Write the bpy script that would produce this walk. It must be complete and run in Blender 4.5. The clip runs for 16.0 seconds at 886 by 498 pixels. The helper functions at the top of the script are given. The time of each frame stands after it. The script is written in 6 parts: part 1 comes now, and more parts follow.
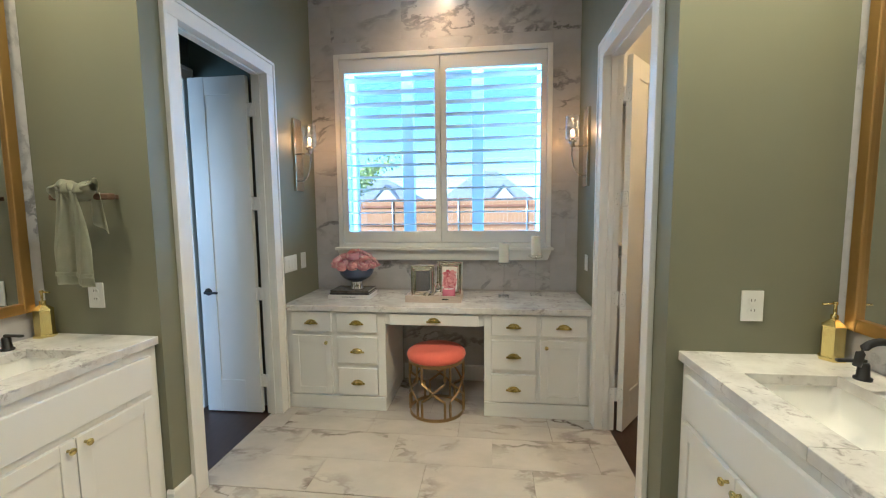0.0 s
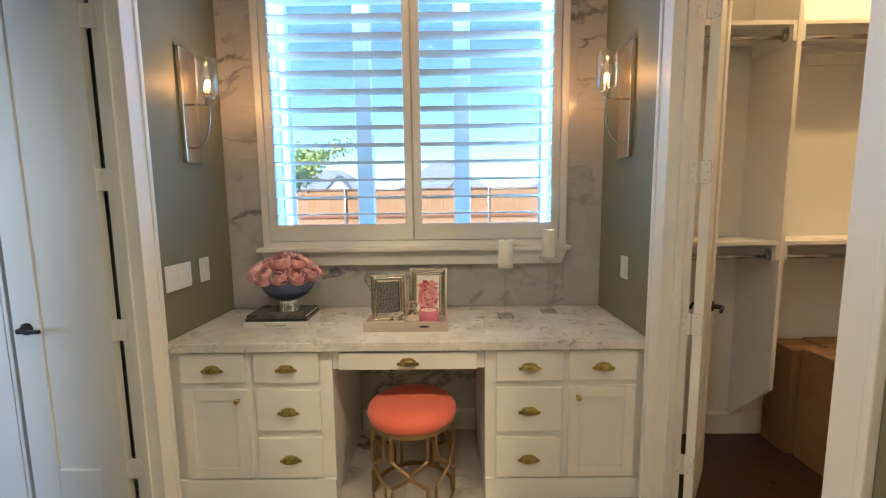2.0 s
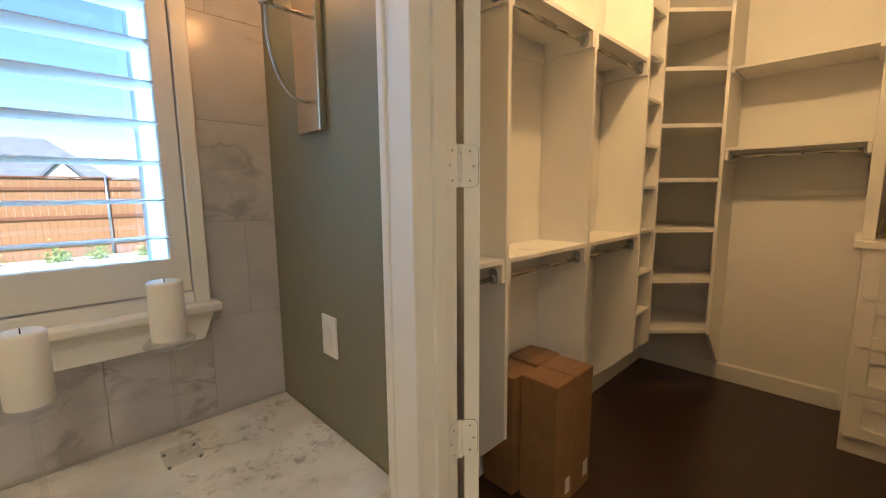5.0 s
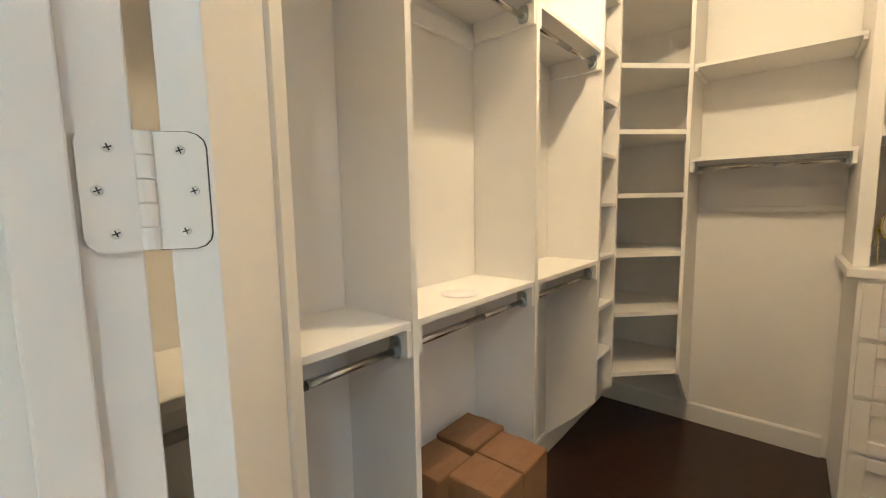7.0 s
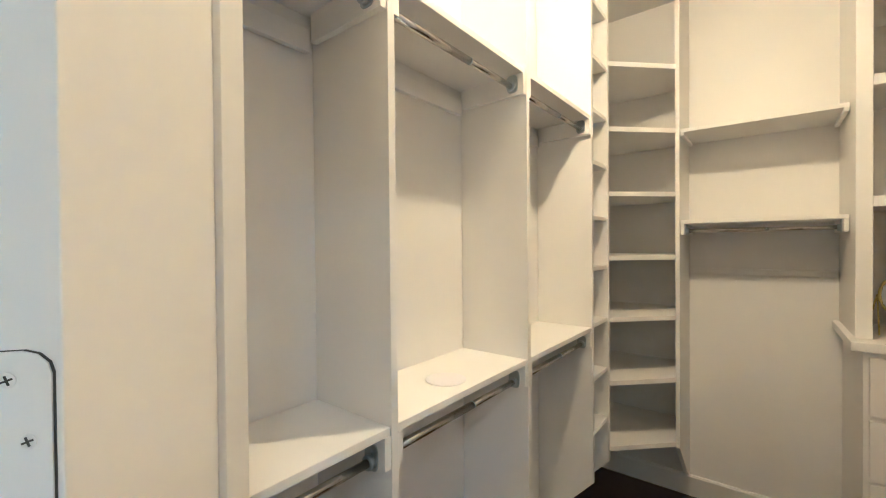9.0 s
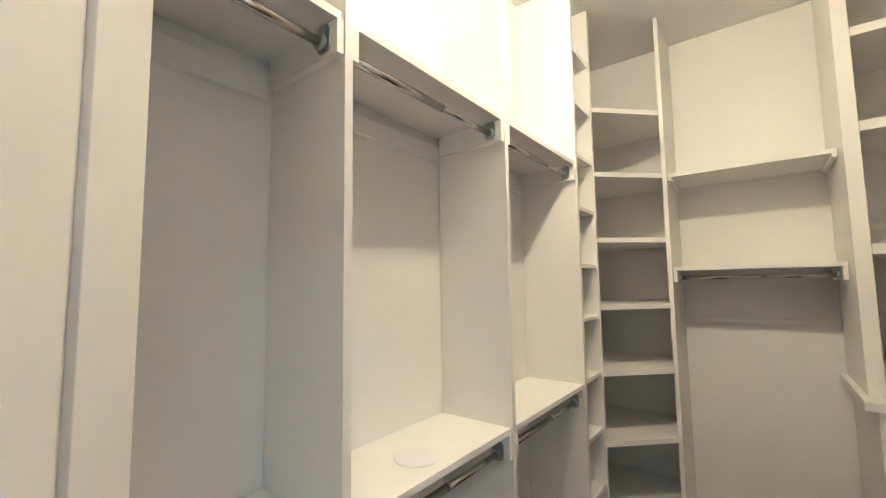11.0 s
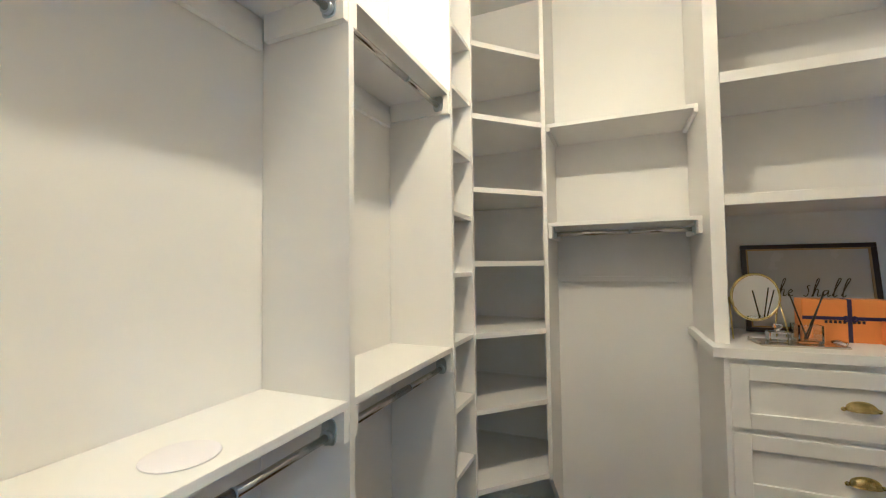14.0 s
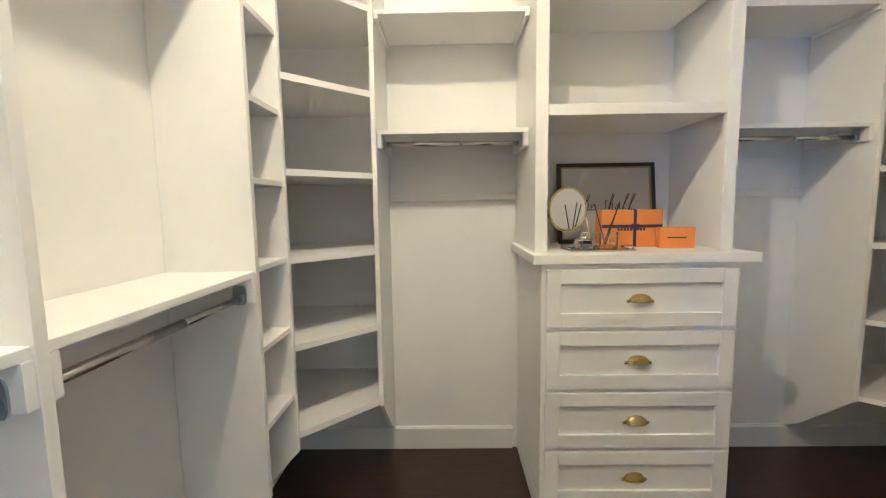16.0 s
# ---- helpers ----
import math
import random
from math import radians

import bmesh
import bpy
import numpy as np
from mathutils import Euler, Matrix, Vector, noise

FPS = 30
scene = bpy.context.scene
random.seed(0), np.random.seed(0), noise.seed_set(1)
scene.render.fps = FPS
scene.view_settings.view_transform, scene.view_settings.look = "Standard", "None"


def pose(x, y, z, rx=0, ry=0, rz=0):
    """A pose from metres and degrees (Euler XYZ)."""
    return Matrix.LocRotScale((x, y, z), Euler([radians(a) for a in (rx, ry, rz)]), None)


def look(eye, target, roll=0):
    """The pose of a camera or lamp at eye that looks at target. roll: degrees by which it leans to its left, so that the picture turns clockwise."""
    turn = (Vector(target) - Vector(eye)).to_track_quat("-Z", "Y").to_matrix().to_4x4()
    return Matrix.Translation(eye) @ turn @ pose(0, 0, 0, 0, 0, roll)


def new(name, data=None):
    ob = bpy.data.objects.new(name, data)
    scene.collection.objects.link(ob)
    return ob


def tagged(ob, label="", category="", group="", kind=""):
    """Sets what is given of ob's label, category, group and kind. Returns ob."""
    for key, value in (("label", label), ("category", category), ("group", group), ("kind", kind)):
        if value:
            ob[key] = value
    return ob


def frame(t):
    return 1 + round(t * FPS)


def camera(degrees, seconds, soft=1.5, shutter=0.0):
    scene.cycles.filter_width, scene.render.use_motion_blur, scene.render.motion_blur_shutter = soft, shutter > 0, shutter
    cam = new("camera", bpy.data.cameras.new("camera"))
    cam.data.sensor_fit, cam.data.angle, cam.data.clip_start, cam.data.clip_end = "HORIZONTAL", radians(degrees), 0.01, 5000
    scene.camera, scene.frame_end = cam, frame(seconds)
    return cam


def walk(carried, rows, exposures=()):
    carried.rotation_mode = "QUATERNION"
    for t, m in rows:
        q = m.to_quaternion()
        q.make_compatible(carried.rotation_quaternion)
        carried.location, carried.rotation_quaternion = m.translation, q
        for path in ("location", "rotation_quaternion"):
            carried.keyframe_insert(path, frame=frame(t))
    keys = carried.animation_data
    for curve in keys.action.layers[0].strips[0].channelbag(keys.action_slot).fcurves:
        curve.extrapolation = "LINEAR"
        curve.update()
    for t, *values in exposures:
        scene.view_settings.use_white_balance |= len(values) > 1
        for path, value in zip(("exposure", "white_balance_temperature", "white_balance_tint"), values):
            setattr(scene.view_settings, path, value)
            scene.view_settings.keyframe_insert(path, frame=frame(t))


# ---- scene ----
cam = camera(94.8, 16.0, soft=1.15)
PATH = [
    (0, (0.019, -0.037, 1.43), (-0.216, 1.94, 1.245), -0.6),
    (0.5, (-0.033, 0.186, 1.418), (-0.255, 2.164, 1.225), -0.6),
    (1, (-0.11, 0.416, 1.416), (-0.306, 2.396, 1.211), -0.6),
    (1.5, (-0.161, 0.682, 1.407), (-0.295, 2.665, 1.186), -0.6),
    (2, (-0.2, 0.937, 1.386), (-0.216, 2.924, 1.159), -0.7),
    (2.5, (-0.264, 1.174, 1.384), (-0.067, 3.15, 1.149), -0.7),
    (3, (-0.255, 1.38, 1.389), (0.223, 3.304, 1.126), -0.6),
    (3.5, (-0.168, 1.588, 1.424), (0.617, 3.407, 1.151), -0.7),
    (4, (-0.066, 1.744, 1.426), (0.991, 3.419, 1.146), -0.6),
    (4.5, (0.035, 1.897, 1.443), (1.287, 3.431, 1.163), -0.6),
    (5, (0.174, 1.99, 1.438), (1.553, 3.412, 1.164), -0.5),
    (5.2, (0.254, 2.023, 1.442), (1.668, 3.41, 1.17), -0.5),
    (7.5, (0.77, 2.263, 1.5), (2.306, 3.53, 1.307), -0.8),
    (8, (0.797, 2.29, 1.529), (2.354, 3.537, 1.386), -0.5),
    (8.5, (0.803, 2.29, 1.562), (2.367, 3.533, 1.476), -0.5),
    (9, (0.809, 2.292, 1.59), (2.379, 3.532, 1.568), -0.5),
    (9.5, (0.814, 2.301, 1.616), (2.388, 3.534, 1.657), -0.5),
    (12, (1.064, 2.304, 1.641), (2.656, 3.494, 1.859), -0.5),
    (12.5, (1.134, 2.315, 1.622), (2.764, 3.455, 1.831), -0.5),
    (13, (1.213, 2.325, 1.582), (2.904, 3.377, 1.77), -0.5),
    (13.5, (1.269, 2.345, 1.544), (3.037, 3.27, 1.687), -0.6),
    (14, (1.301, 2.354, 1.502), (3.142, 3.129, 1.583), -0.7),
    (14.5, (1.32, 2.371, 1.462), (3.229, 2.968, 1.465), -0.7),
    (15, (1.376, 2.392, 1.418), (3.332, 2.802, 1.34), -0.8),
    (15.5, (1.467, 2.375, 1.38), (3.448, 2.599, 1.229), -0.8),
    (16, (1.566, 2.35, 1.369), (3.556, 2.376, 1.163), -0.8),
]
EXPOSURES = [
    (0.0, 2.98, 4550, 2), (1.0, 2.98, 4450, 3), (1.5, 2.98, 4800, 4), (2.0, 2.92, 5250, 6), (2.5, 2.88, 5550, 8), (3.2, 2.8, 7200, 13), (4.0, 2.68, 7800, 15), (4.5, 2.68, 7300, 13), (5.0, 2.85, 5500, 8),
    (6.2, 3.2, 4600, 5), (7.5, 3.6, 4100, 2), (9.0, 3.55, 4000, 2), (12.0, 3.36, 3730, 2), (14.0, 3.54, 3660, 1), (15.0, 3.64, 3650, 1), (16.0, 3.98, 3660, 1),
]
walk(cam, [(t, look(eye, target, roll)) for t, eye, target, roll in PATH], EXPOSURES)

# ---- world, sun, lamps ----
world = bpy.data.worlds.new("world")
scene.world = world
world.use_nodes = True
wn = world.node_tree
wn.nodes.clear()
sky = wn.nodes.new("ShaderNodeTexSky")
sky.sky_type, sky.sun_disc = "NISHITA", False
sky.sun_elevation, sky.sun_rotation = radians(48), radians(205)
wbg = wn.nodes.new("ShaderNodeBackground")
sky.air_density, sky.dust_density, sky.ozone_density = 0.7, 0.1, 2.5
wbg.inputs[1].default_value = 0.05
wout = wn.nodes.new("ShaderNodeOutputWorld")
wn.links.new(sky.outputs[0], wbg.inputs[0])
wn.links.new(wbg.outputs[0], wout.inputs[0])


def lamp(name, kind, energy, colour, m, **more):
    data = bpy.data.lights.new(name, kind)
    data.energy, data.color = energy, colour
    for key, value in more.items():
        if key == "angle":
            data.angle = value
        elif key == "size":
            data.shadow_soft_size = value
        elif key == "spot":
            data.spot_size = value
        elif key == "blend":
            data.spot_blend = value
        elif key == "area":
            data.shape, data.size, data.size_y = "RECTANGLE", value[0], value[1]
    ob = new(name, data)
    ob.matrix_world = m
    return ob


TOP = 3.24                      # bathroom ceiling
TOPC = 3.12                     # closet ceiling
WARM = (1.0, 0.54, 0.18)
AMBER = (1.0, 0.50, 0.16)
SOFT = (1.0, 0.78, 0.50)
WARM_WHITE = (1.0, 0.68, 0.31)
lamp("sun", "SUN", 2.0, (1.0, 0.94, 0.85), look((-6, -12, 14), (0, 0, 0)), angle=radians(0.5))
# bathroom recessed downlights: make-up desk, two basins, then two unseen ones added as fill
DOWNLIGHTS = [(-0.38, 3.02, 2.8, AMBER), (-1.72, 1.10, 11.5, WARM_WHITE), (1.00, 1.10, 20.0, WARM_WHITE), (-0.38, 1.0, 8.5, SOFT), (-0.38, -1.2, 6.0, WARM_WHITE)]
for dx, dy, watts, tone in DOWNLIGHTS:
    lamp("downlight_lamp", "SPOT", watts, tone, pose(dx, dy, TOP - 0.03), spot=radians(145), blend=0.8, size=0.05)
# semi-flush ceiling lamp of the closet
CLOSET_LAMP = (2.06, 2.50, 2.94)
lamp("closet_lamp", "POINT", 5.4, WARM, pose(*CLOSET_LAMP), size=0.04)
# added downward fill at the same spot, to lift the lower bays
lamp("closet_lamp_reflector", "SPOT", 2.0, WARM, pose(*CLOSET_LAMP), spot=radians(179), blend=1.0, size=0.04)
# wall sconces
for sx in (0.59, -1.36):
    lamp("sconce_lamp", "POINT", 0.20, (1.0, 0.42, 0.12), pose(sx, 3.01, 1.985), size=0.014)

# added area lamps in the window openings, standing in for sky light
for sx, ex, watts in ((-1.209, 1, 1.1), (0.439, -1, 1.9)):
    lamp("window_skylight", "AREA", watts, (0.30, 0.62, 1.0), look((sx, 3.435, 1.89), (sx + ex, 3.435, 1.89)), area=(0.12, 1.45))
lamp("window_skylight", "AREA", 1.4, (0.30, 0.62, 1.0), pose(-0.385, 3.435, 2.658), area=(1.6, 0.12))
# fill lamp in the added window_3, to brighten bedroom and open door leaf
lamp("bedroom_skylight", "AREA", 8.0, (0.85, 0.93, 1.0), look((-3.6, -0.46, 1.55), (-3.9, 3.6, 0.7)), area=(1.3, 1.4))

# ---- materials ----
class Mat:
    def __init__(self, name, colour=(0.8, 0.8, 0.8), rough=0.5, metal=0.0):
        self.m = bpy.data.materials.new(name)
        self.m.use_nodes = True
        self.t = self.m.node_tree
        self.b = self.t.nodes["Principled BSDF"]
        self.b.inputs["Base Color"].default_value = (*colour, 1)
        self.b.inputs["Roughness"].default_value = rough
        self.b.inputs["Metallic"].default_value = metal

    def node(self, kind, **values):
        n = self.t.nodes.new(kind)
        for key, value in values.items():
            n.inputs[key].default_value = value
        return n

    def link(self, a, b):
        self.t.links.new(a, b)

    def coords(self, scale=(1, 1, 1), rot=(0, 0, 0), random_shift=False, space="Object"):
        tc = self.t.nodes.new("ShaderNodeTexCoord")
        mp = self.t.nodes.new("ShaderNodeMapping")
        mp.inputs["Scale"].default_value = scale
        mp.inputs["Rotation"].default_value = rot
        src = tc.outputs[space]
        if random_shift:
            oi = self.t.nodes.new("ShaderNodeObjectInfo")
            mul = self.t.nodes.new("ShaderNodeVectorMath")
            mul.operation = "SCALE"
            mul.inputs[0].default_value = (37.0, 61.0, 23.0)
            self.link(oi.outputs["Random"], mul.inputs["Scale"])
            add = self.t.nodes.new("ShaderNodeVectorMath")
            add.operation = "ADD"
            self.link(src, add.inputs[0])
            self.link(mul.outputs[0], add.inputs[1])
            src = add.outputs[0]
        self.link(src, mp.inputs[0])
        return mp.outputs[0]

    def noise(self, scale, detail=4.0, rough=0.55, vec=None, distort=0.0):
        n = self.node("ShaderNodeTexNoise", Scale=scale, Detail=detail, Roughness=rough, Distortion=distort)
        self.link(vec if vec is not None else self.coords(), n.inputs["Vector"])
        return n.outputs[0]

    def ramp(self, fac, *stops):
        r = self.t.nodes.new("ShaderNodeValToRGB")
        e = r.color_ramp.elements
        while len(e) < len(stops):
            e.new(0.5)
        for el, (p, c) in zip(e, stops):
            el.position = p
            el.color = (*c, 1) if len(c) == 3 else c
        self.link(fac, r.inputs[0])
        return r.outputs[0]

    def mix(self, fac, a, b, blend="MIX"):
        n = self.t.nodes.new("ShaderNodeMix")
        n.data_type, n.blend_type = "RGBA", blend
        for value, k in ((fac, 0), (a, 6), (b, 7)):
            if isinstance(value, (int, float)):
                n.inputs[k].default_value = value
            elif isinstance(value, tuple):
                n.inputs[k].default_value = (*value, 1)
            else:
                self.link(value, n.inputs[k])
        return n.outputs[2]

    def colour(self, out):
        self.link(out, self.b.inputs["Base Color"])
        return self

    def rough(self, fac, lo, hi):
        r = self.t.nodes.new("ShaderNodeMapRange")
        r.inputs["To Min"].default_value, r.inputs["To Max"].default_value = lo, hi
        self.link(fac, r.inputs[0])
        self.link(r.outputs[0], self.b.inputs["Roughness"])
        return self

    def bump(self, height, strength=0.2, distance=0.002):
        n = self.node("ShaderNodeBump", Strength=strength, Distance=distance)
        self.link(height, n.inputs["Height"])
        self.link(n.outputs[0], self.b.inputs["Normal"])
        return self


def paint(name, colour, rough=0.5, vary=0.04, grain=180.0, strength=0.08):
    """Painted surface: faint large unevenness, roller texture."""
    m = Mat(name, colour, rough)
    big = m.noise(1.3, 3.0, 0.6)
    dark = tuple(c * (1 - vary) for c in colour)
    light = tuple(min(1, c * (1 + vary)) for c in colour)
    m.colour(m.ramp(big, (0.3, dark), (0.7, light)))
    m.rough(m.noise(6.0), rough - 0.06, rough + 0.08)
    m.bump(m.noise(grain, 2.0), strength, 0.001)
    return m.m


def metal(name, colour, rough, brushed=(1, 1, 1)):
    m = Mat(name, colour, rough, 1.0)
    n = m.noise(60.0, 3.0, 0.6, m.coords(brushed))
    m.rough(n, rough * 0.85, rough * 1.2)
    m.colour(m.ramp(m.noise(7.0), (0.3, tuple(c * 0.94 for c in colour)), (0.7, colour)))
    return m.m


def marble(name, base, grey, scale, random_shift, rough, amount=0.55):
    """White stone with long branching grey-brown veins."""
    m = Mat(name, base, rough)
    vec = m.coords((1.0, 1.6, 1.6), (0.2, 0.15, 0.5), random_shift)
    warp = m.noise(1.1 * scale, 5.0, 0.6, vec)
    add = m.t.nodes.new("ShaderNodeVectorMath")
    add.operation = "MULTIPLY_ADD"
    m.link(warp, add.inputs[0])
    add.inputs[1].default_value = (1.1 / scale, 1.1 / scale, 1.1 / scale)
    m.link(vec, add.inputs[2])
    w = m.node("ShaderNodeTexNoise", Scale=1.25 * scale, Detail=7.0, Roughness=0.5)
    m.link(add.outputs[0], w.inputs["Vector"])
    vein = m.ramp(w.outputs[0], (0.455, (0, 0, 0)), (0.49, (1, 1, 1)), (0.503, (1, 1, 1)), (0.535, (0, 0, 0)))
    patch = m.ramp(m.noise(0.9 * scale, 3.0, 0.5, vec), (0.47, (0, 0, 0)), (0.64, (1, 1, 1)))
    both = m.mix(1.0, vein, patch, "MULTIPLY")
    cloud = m.ramp(m.noise(2.2 * scale, 6.0, 0.6, vec), (0.35, tuple(c * 0.86 for c in base)), (0.65, base))
    scaled = m.mix(amount, (0, 0, 0), both)
    m.colour(m.mix(scaled, cloud, grey))
    m.rough(m.noise(14.0), rough * 0.7, rough * 1.3)
    return m.m


M_GREEN = paint("sage_green_paint", (0.203, 0.203, 0.141), 0.5)
M_WHITE = paint("white_satin_paint", (0.80, 0.79, 0.76), 0.34, 0.02, 90.0, 0.05)
M_CLOSET = paint("closet_white_paint", (0.85, 0.835, 0.80), 0.42, 0.025, 140.0, 0.07)
M_CEIL = paint("ceiling_white_paint", (0.80, 0.79, 0.77), 0.7, 0.02, 60.0, 0.2)
# darker and bluer than M_GREEN, for the vestibule and bedroom walls
M_DARKGREEN = paint("darker_wall_green", (0.13, 0.165, 0.145), 0.5)
M_FLOORTILE = marble("marble_floor_tile", (0.55, 0.51, 0.46), (0.11, 0.085, 0.068), 1.35, True, 0.17, 0.95)
M_WALLTILE = marble("marble_wall_tile", (0.56, 0.545, 0.555), (0.17, 0.165, 0.18), 2.0, True, 0.24, 0.85)
M_GROUT = paint("grout", (0.48, 0.45, 0.42), 0.8)


def quartz(name):
    """White engineered stone: cloudy ground, clusters of grey-brown flecks along faint drifts."""
    m = Mat(name, (0.78, 0.76, 0.73), 0.16)
    vec = m.coords()
    fine = m.noise(26.0, 9.0, 0.72, vec, 1.2)
    drift = m.noise(4.2, 5.0, 0.6, vec, 0.9)
    flecks = m.ramp(fine, (0.50, (0, 0, 0)), (0.60, (1, 1, 1)))
    area = m.ramp(drift, (0.50, (0, 0, 0)), (0.58, (1, 1, 1)), (0.66, (0.3, 0.3, 0.3)))
    f = m.mix(1.0, flecks, area, "MULTIPLY")
    cloud = m.ramp(m.noise(7.0, 6.0, 0.6, vec), (0.32, (0.56, 0.54, 0.52)), (0.62, (0.74, 0.725, 0.70)))
    m.colour(m.mix(m.mix(0.75, (0, 0, 0), f), cloud, (0.26, 0.235, 0.225)))
    return m.m


M_QUARTZ = quartz("veined_white_quartz")


def wood(name, a, b, rough, scale=(1.2, 14, 14), bump=0.15):
    m = Mat(name, a, rough)
    vec = m.coords(scale, random_shift=True)
    g = m.noise(5.0, 8.0, 0.65, vec, 0.4)
    m.colour(m.ramp(g, (0.3, a), (0.7, b)))
    m.rough(m.noise(3.0, 5.0, 0.6), rough * 0.75, rough * 1.3)
    m.bump(g, bump, 0.002)
    return m.m


M_DARKWOOD = wood("dark_stained_floor", (0.024, 0.0105, 0.006), (0.05, 0.024, 0.014), 0.3, (9, 1.2, 9), 0.1)
M_BRASS = metal("brushed_brass", (0.74, 0.63, 0.24), 0.2)
M_GOLD = metal("gold_leaf_frame", (0.62, 0.40, 0.14), 0.36, (1, 1, 6))
M_ANTIQUE = metal("antique_gold_steel", (0.36, 0.25, 0.12), 0.36)
M_NICKEL = metal("brushed_nickel", (0.56, 0.53, 0.48), 0.22)
M_PLATE = metal("aged_silver_plate", (0.64, 0.57, 0.43), 0.24, (20, 20, 1))
M_ROD = Mat("polished_steel_rod", (0.60, 0.58, 0.54), 0.22, 1.0).m
M_CHROME = metal("chrome", (0.82, 0.82, 0.84), 0.1)
M_GALV = metal("galvanised_steel", (0.5, 0.55, 0.58), 0.35)
M_BLACK = paint("matt_black_metal", (0.016, 0.016, 0.018), 0.38)
M_PORCELAIN = Mat("white_porcelain", (0.84, 0.83, 0.80), 0.08).m
M_PLASTIC = paint("white_plastic", (0.78, 0.78, 0.76), 0.3, 0.01)
M_SLOT = Mat("dark_slot", (0.03, 0.03, 0.03), 0.6).m


def glass(name, colour=(1, 1, 1), rough=0.0, ior=1.45):
    m = Mat(name, colour, rough)
    m.b.inputs["Transmission Weight"].default_value = 1.0
    m.b.inputs["IOR"].default_value = ior
    return m.m


def thin_glass(name, base=0.04):
    """Thin clear glass: see-through, with a Fresnel reflection."""
    m = Mat(name)
    clear = m.t.nodes.new("ShaderNodeBsdfTransparent")
    clear.inputs[0].default_value = (0.97, 0.98, 0.98, 1)
    gloss = m.node("ShaderNodeBsdfGlossy", Roughness=0.02)
    edge = m.node("ShaderNodeLayerWeight", Blend=0.5)
    power = m.t.nodes.new("ShaderNodeMath")
    power.operation = "POWER"
    power.inputs[1].default_value = 4.0
    fres = m.t.nodes.new("ShaderNodeMath")
    fres.operation = "MULTIPLY_ADD"
    fres.inputs[1].default_value, fres.inputs[2].default_value = 0.7, base
    m.link(edge.outputs["Facing"], power.inputs[0])
    m.link(power.outputs[0], fres.inputs[0])
    mixed = m.t.nodes.new("ShaderNodeMixShader")
    m.link(fres.outputs[0], mixed.inputs[0])
    m.link(clear.outputs[0], mixed.inputs[1])
    m.link(gloss.outputs[0], mixed.inputs[2])
    m.link(mixed.outputs[0], m.t.nodes["Material Output"].inputs[0])
    return m.m


M_GLASS = thin_glass("clear_glass")
M_SHADE = thin_glass("seeded_shade_glass", 0.16)
M_CRYSTAL = glass("crystal_glass", (0.98, 0.99, 0.99), 0.0, 1.5)
M_BEVEL = Mat("bevelled_mirror", (0.86, 0.85, 0.74), 0.12, 1.0).m
M_MIRROR = Mat("mirror_silver", (0.9, 0.9, 0.9), 0.015, 1.0).m


def fabric(name, a, b, rough=0.9, scale=260.0, sheen=0.0):
    m = Mat(name, a, rough)
    m.colour(m.ramp(m.noise(7.0, 5.0, 0.6), (0.3, a), (0.7, b)))
    m.bump(m.noise(scale, 2.0), 0.4, 0.002)
    m.b.inputs["Sheen Weight"].default_value = sheen
    return m.m


def speckle(name, a, b):
    """A print full of fine light and dark flecks."""
    m = Mat(name, a, 0.3)
    m.colour(m.ramp(m.noise(150.0, 6.0, 0.7), (0.44, a), (0.60, b)))
    return m.m


M_VELVET = fabric("coral_velvet", (0.62, 0.115, 0.07), (0.72, 0.155, 0.095), 0.85, 300.0, 0.2)
M_TOWEL = fabric("sage_towel", (0.38, 0.385, 0.27), (0.50, 0.495, 0.37), 0.95, 200.0, 0.3)
M_CARD = fabric("corrugated_cardboard", (0.22, 0.115, 0.045), (0.29, 0.158, 0.065), 0.8, 90.0)
M_TAPE = Mat("packing_tape", (0.30, 0.17, 0.085), 0.25).m
M_PAPER = paint("white_paper_label", (0.75, 0.73, 0.7), 0.7)
M_DISC = paint("white_disc", (0.86, 0.83, 0.86), 0.5, 0.01)
M_WAX = Mat("white_wax", (0.84, 0.82, 0.78), 0.5)
M_WAX.b.inputs["Subsurface Weight"].default_value = 0.15
M_WAX = M_WAX.m
M_PINKWAX = paint("pink_candle_glass", (0.55, 0.16, 0.25), 0.2)
M_PINKTOP = paint("pale_candle_wax", (0.80, 0.62, 0.60), 0.6)
M_BULB = Mat("glowing_filament", (1, 0.6, 0.25), 0.5)
M_BULB.b.inputs["Emission Color"].default_value = (1, 0.5, 0.16, 1)
M_BULB.b.inputs["Emission Strength"].default_value = 8.0
M_BULB = M_BULB.m
M_LIT = Mat("lit_diffuser", (1, 0.9, 0.75), 0.5)
M_LIT.b.inputs["Emission Color"].default_value = (1, 0.78, 0.5, 1)
M_LIT.b.inputs["Emission Strength"].default_value = 5.0
M_LIT = M_LIT.m


def petals(name):
    m = Mat(name, (0.7, 0.25, 0.3), 0.6)
    g = m.t.nodes.new("ShaderNodeNewGeometry")
    m.colour(m.ramp(g.outputs["Random Per Island"], (0.0, (0.72, 0.31, 0.36)), (0.4, (0.82, 0.46, 0.48)), (1.0, (0.90, 0.70, 0.64))))
    m.b.inputs["Subsurface Weight"].default_value = 0.08
    return m.m


def leaves(name, a, b):
    m = Mat(name, a, 0.6)
    g = m.t.nodes.new("ShaderNodeNewGeometry")
    m.colour(m.ramp(g.outputs["Random Per Island"], (0.0, a), (1.0, b)))
    return m.m


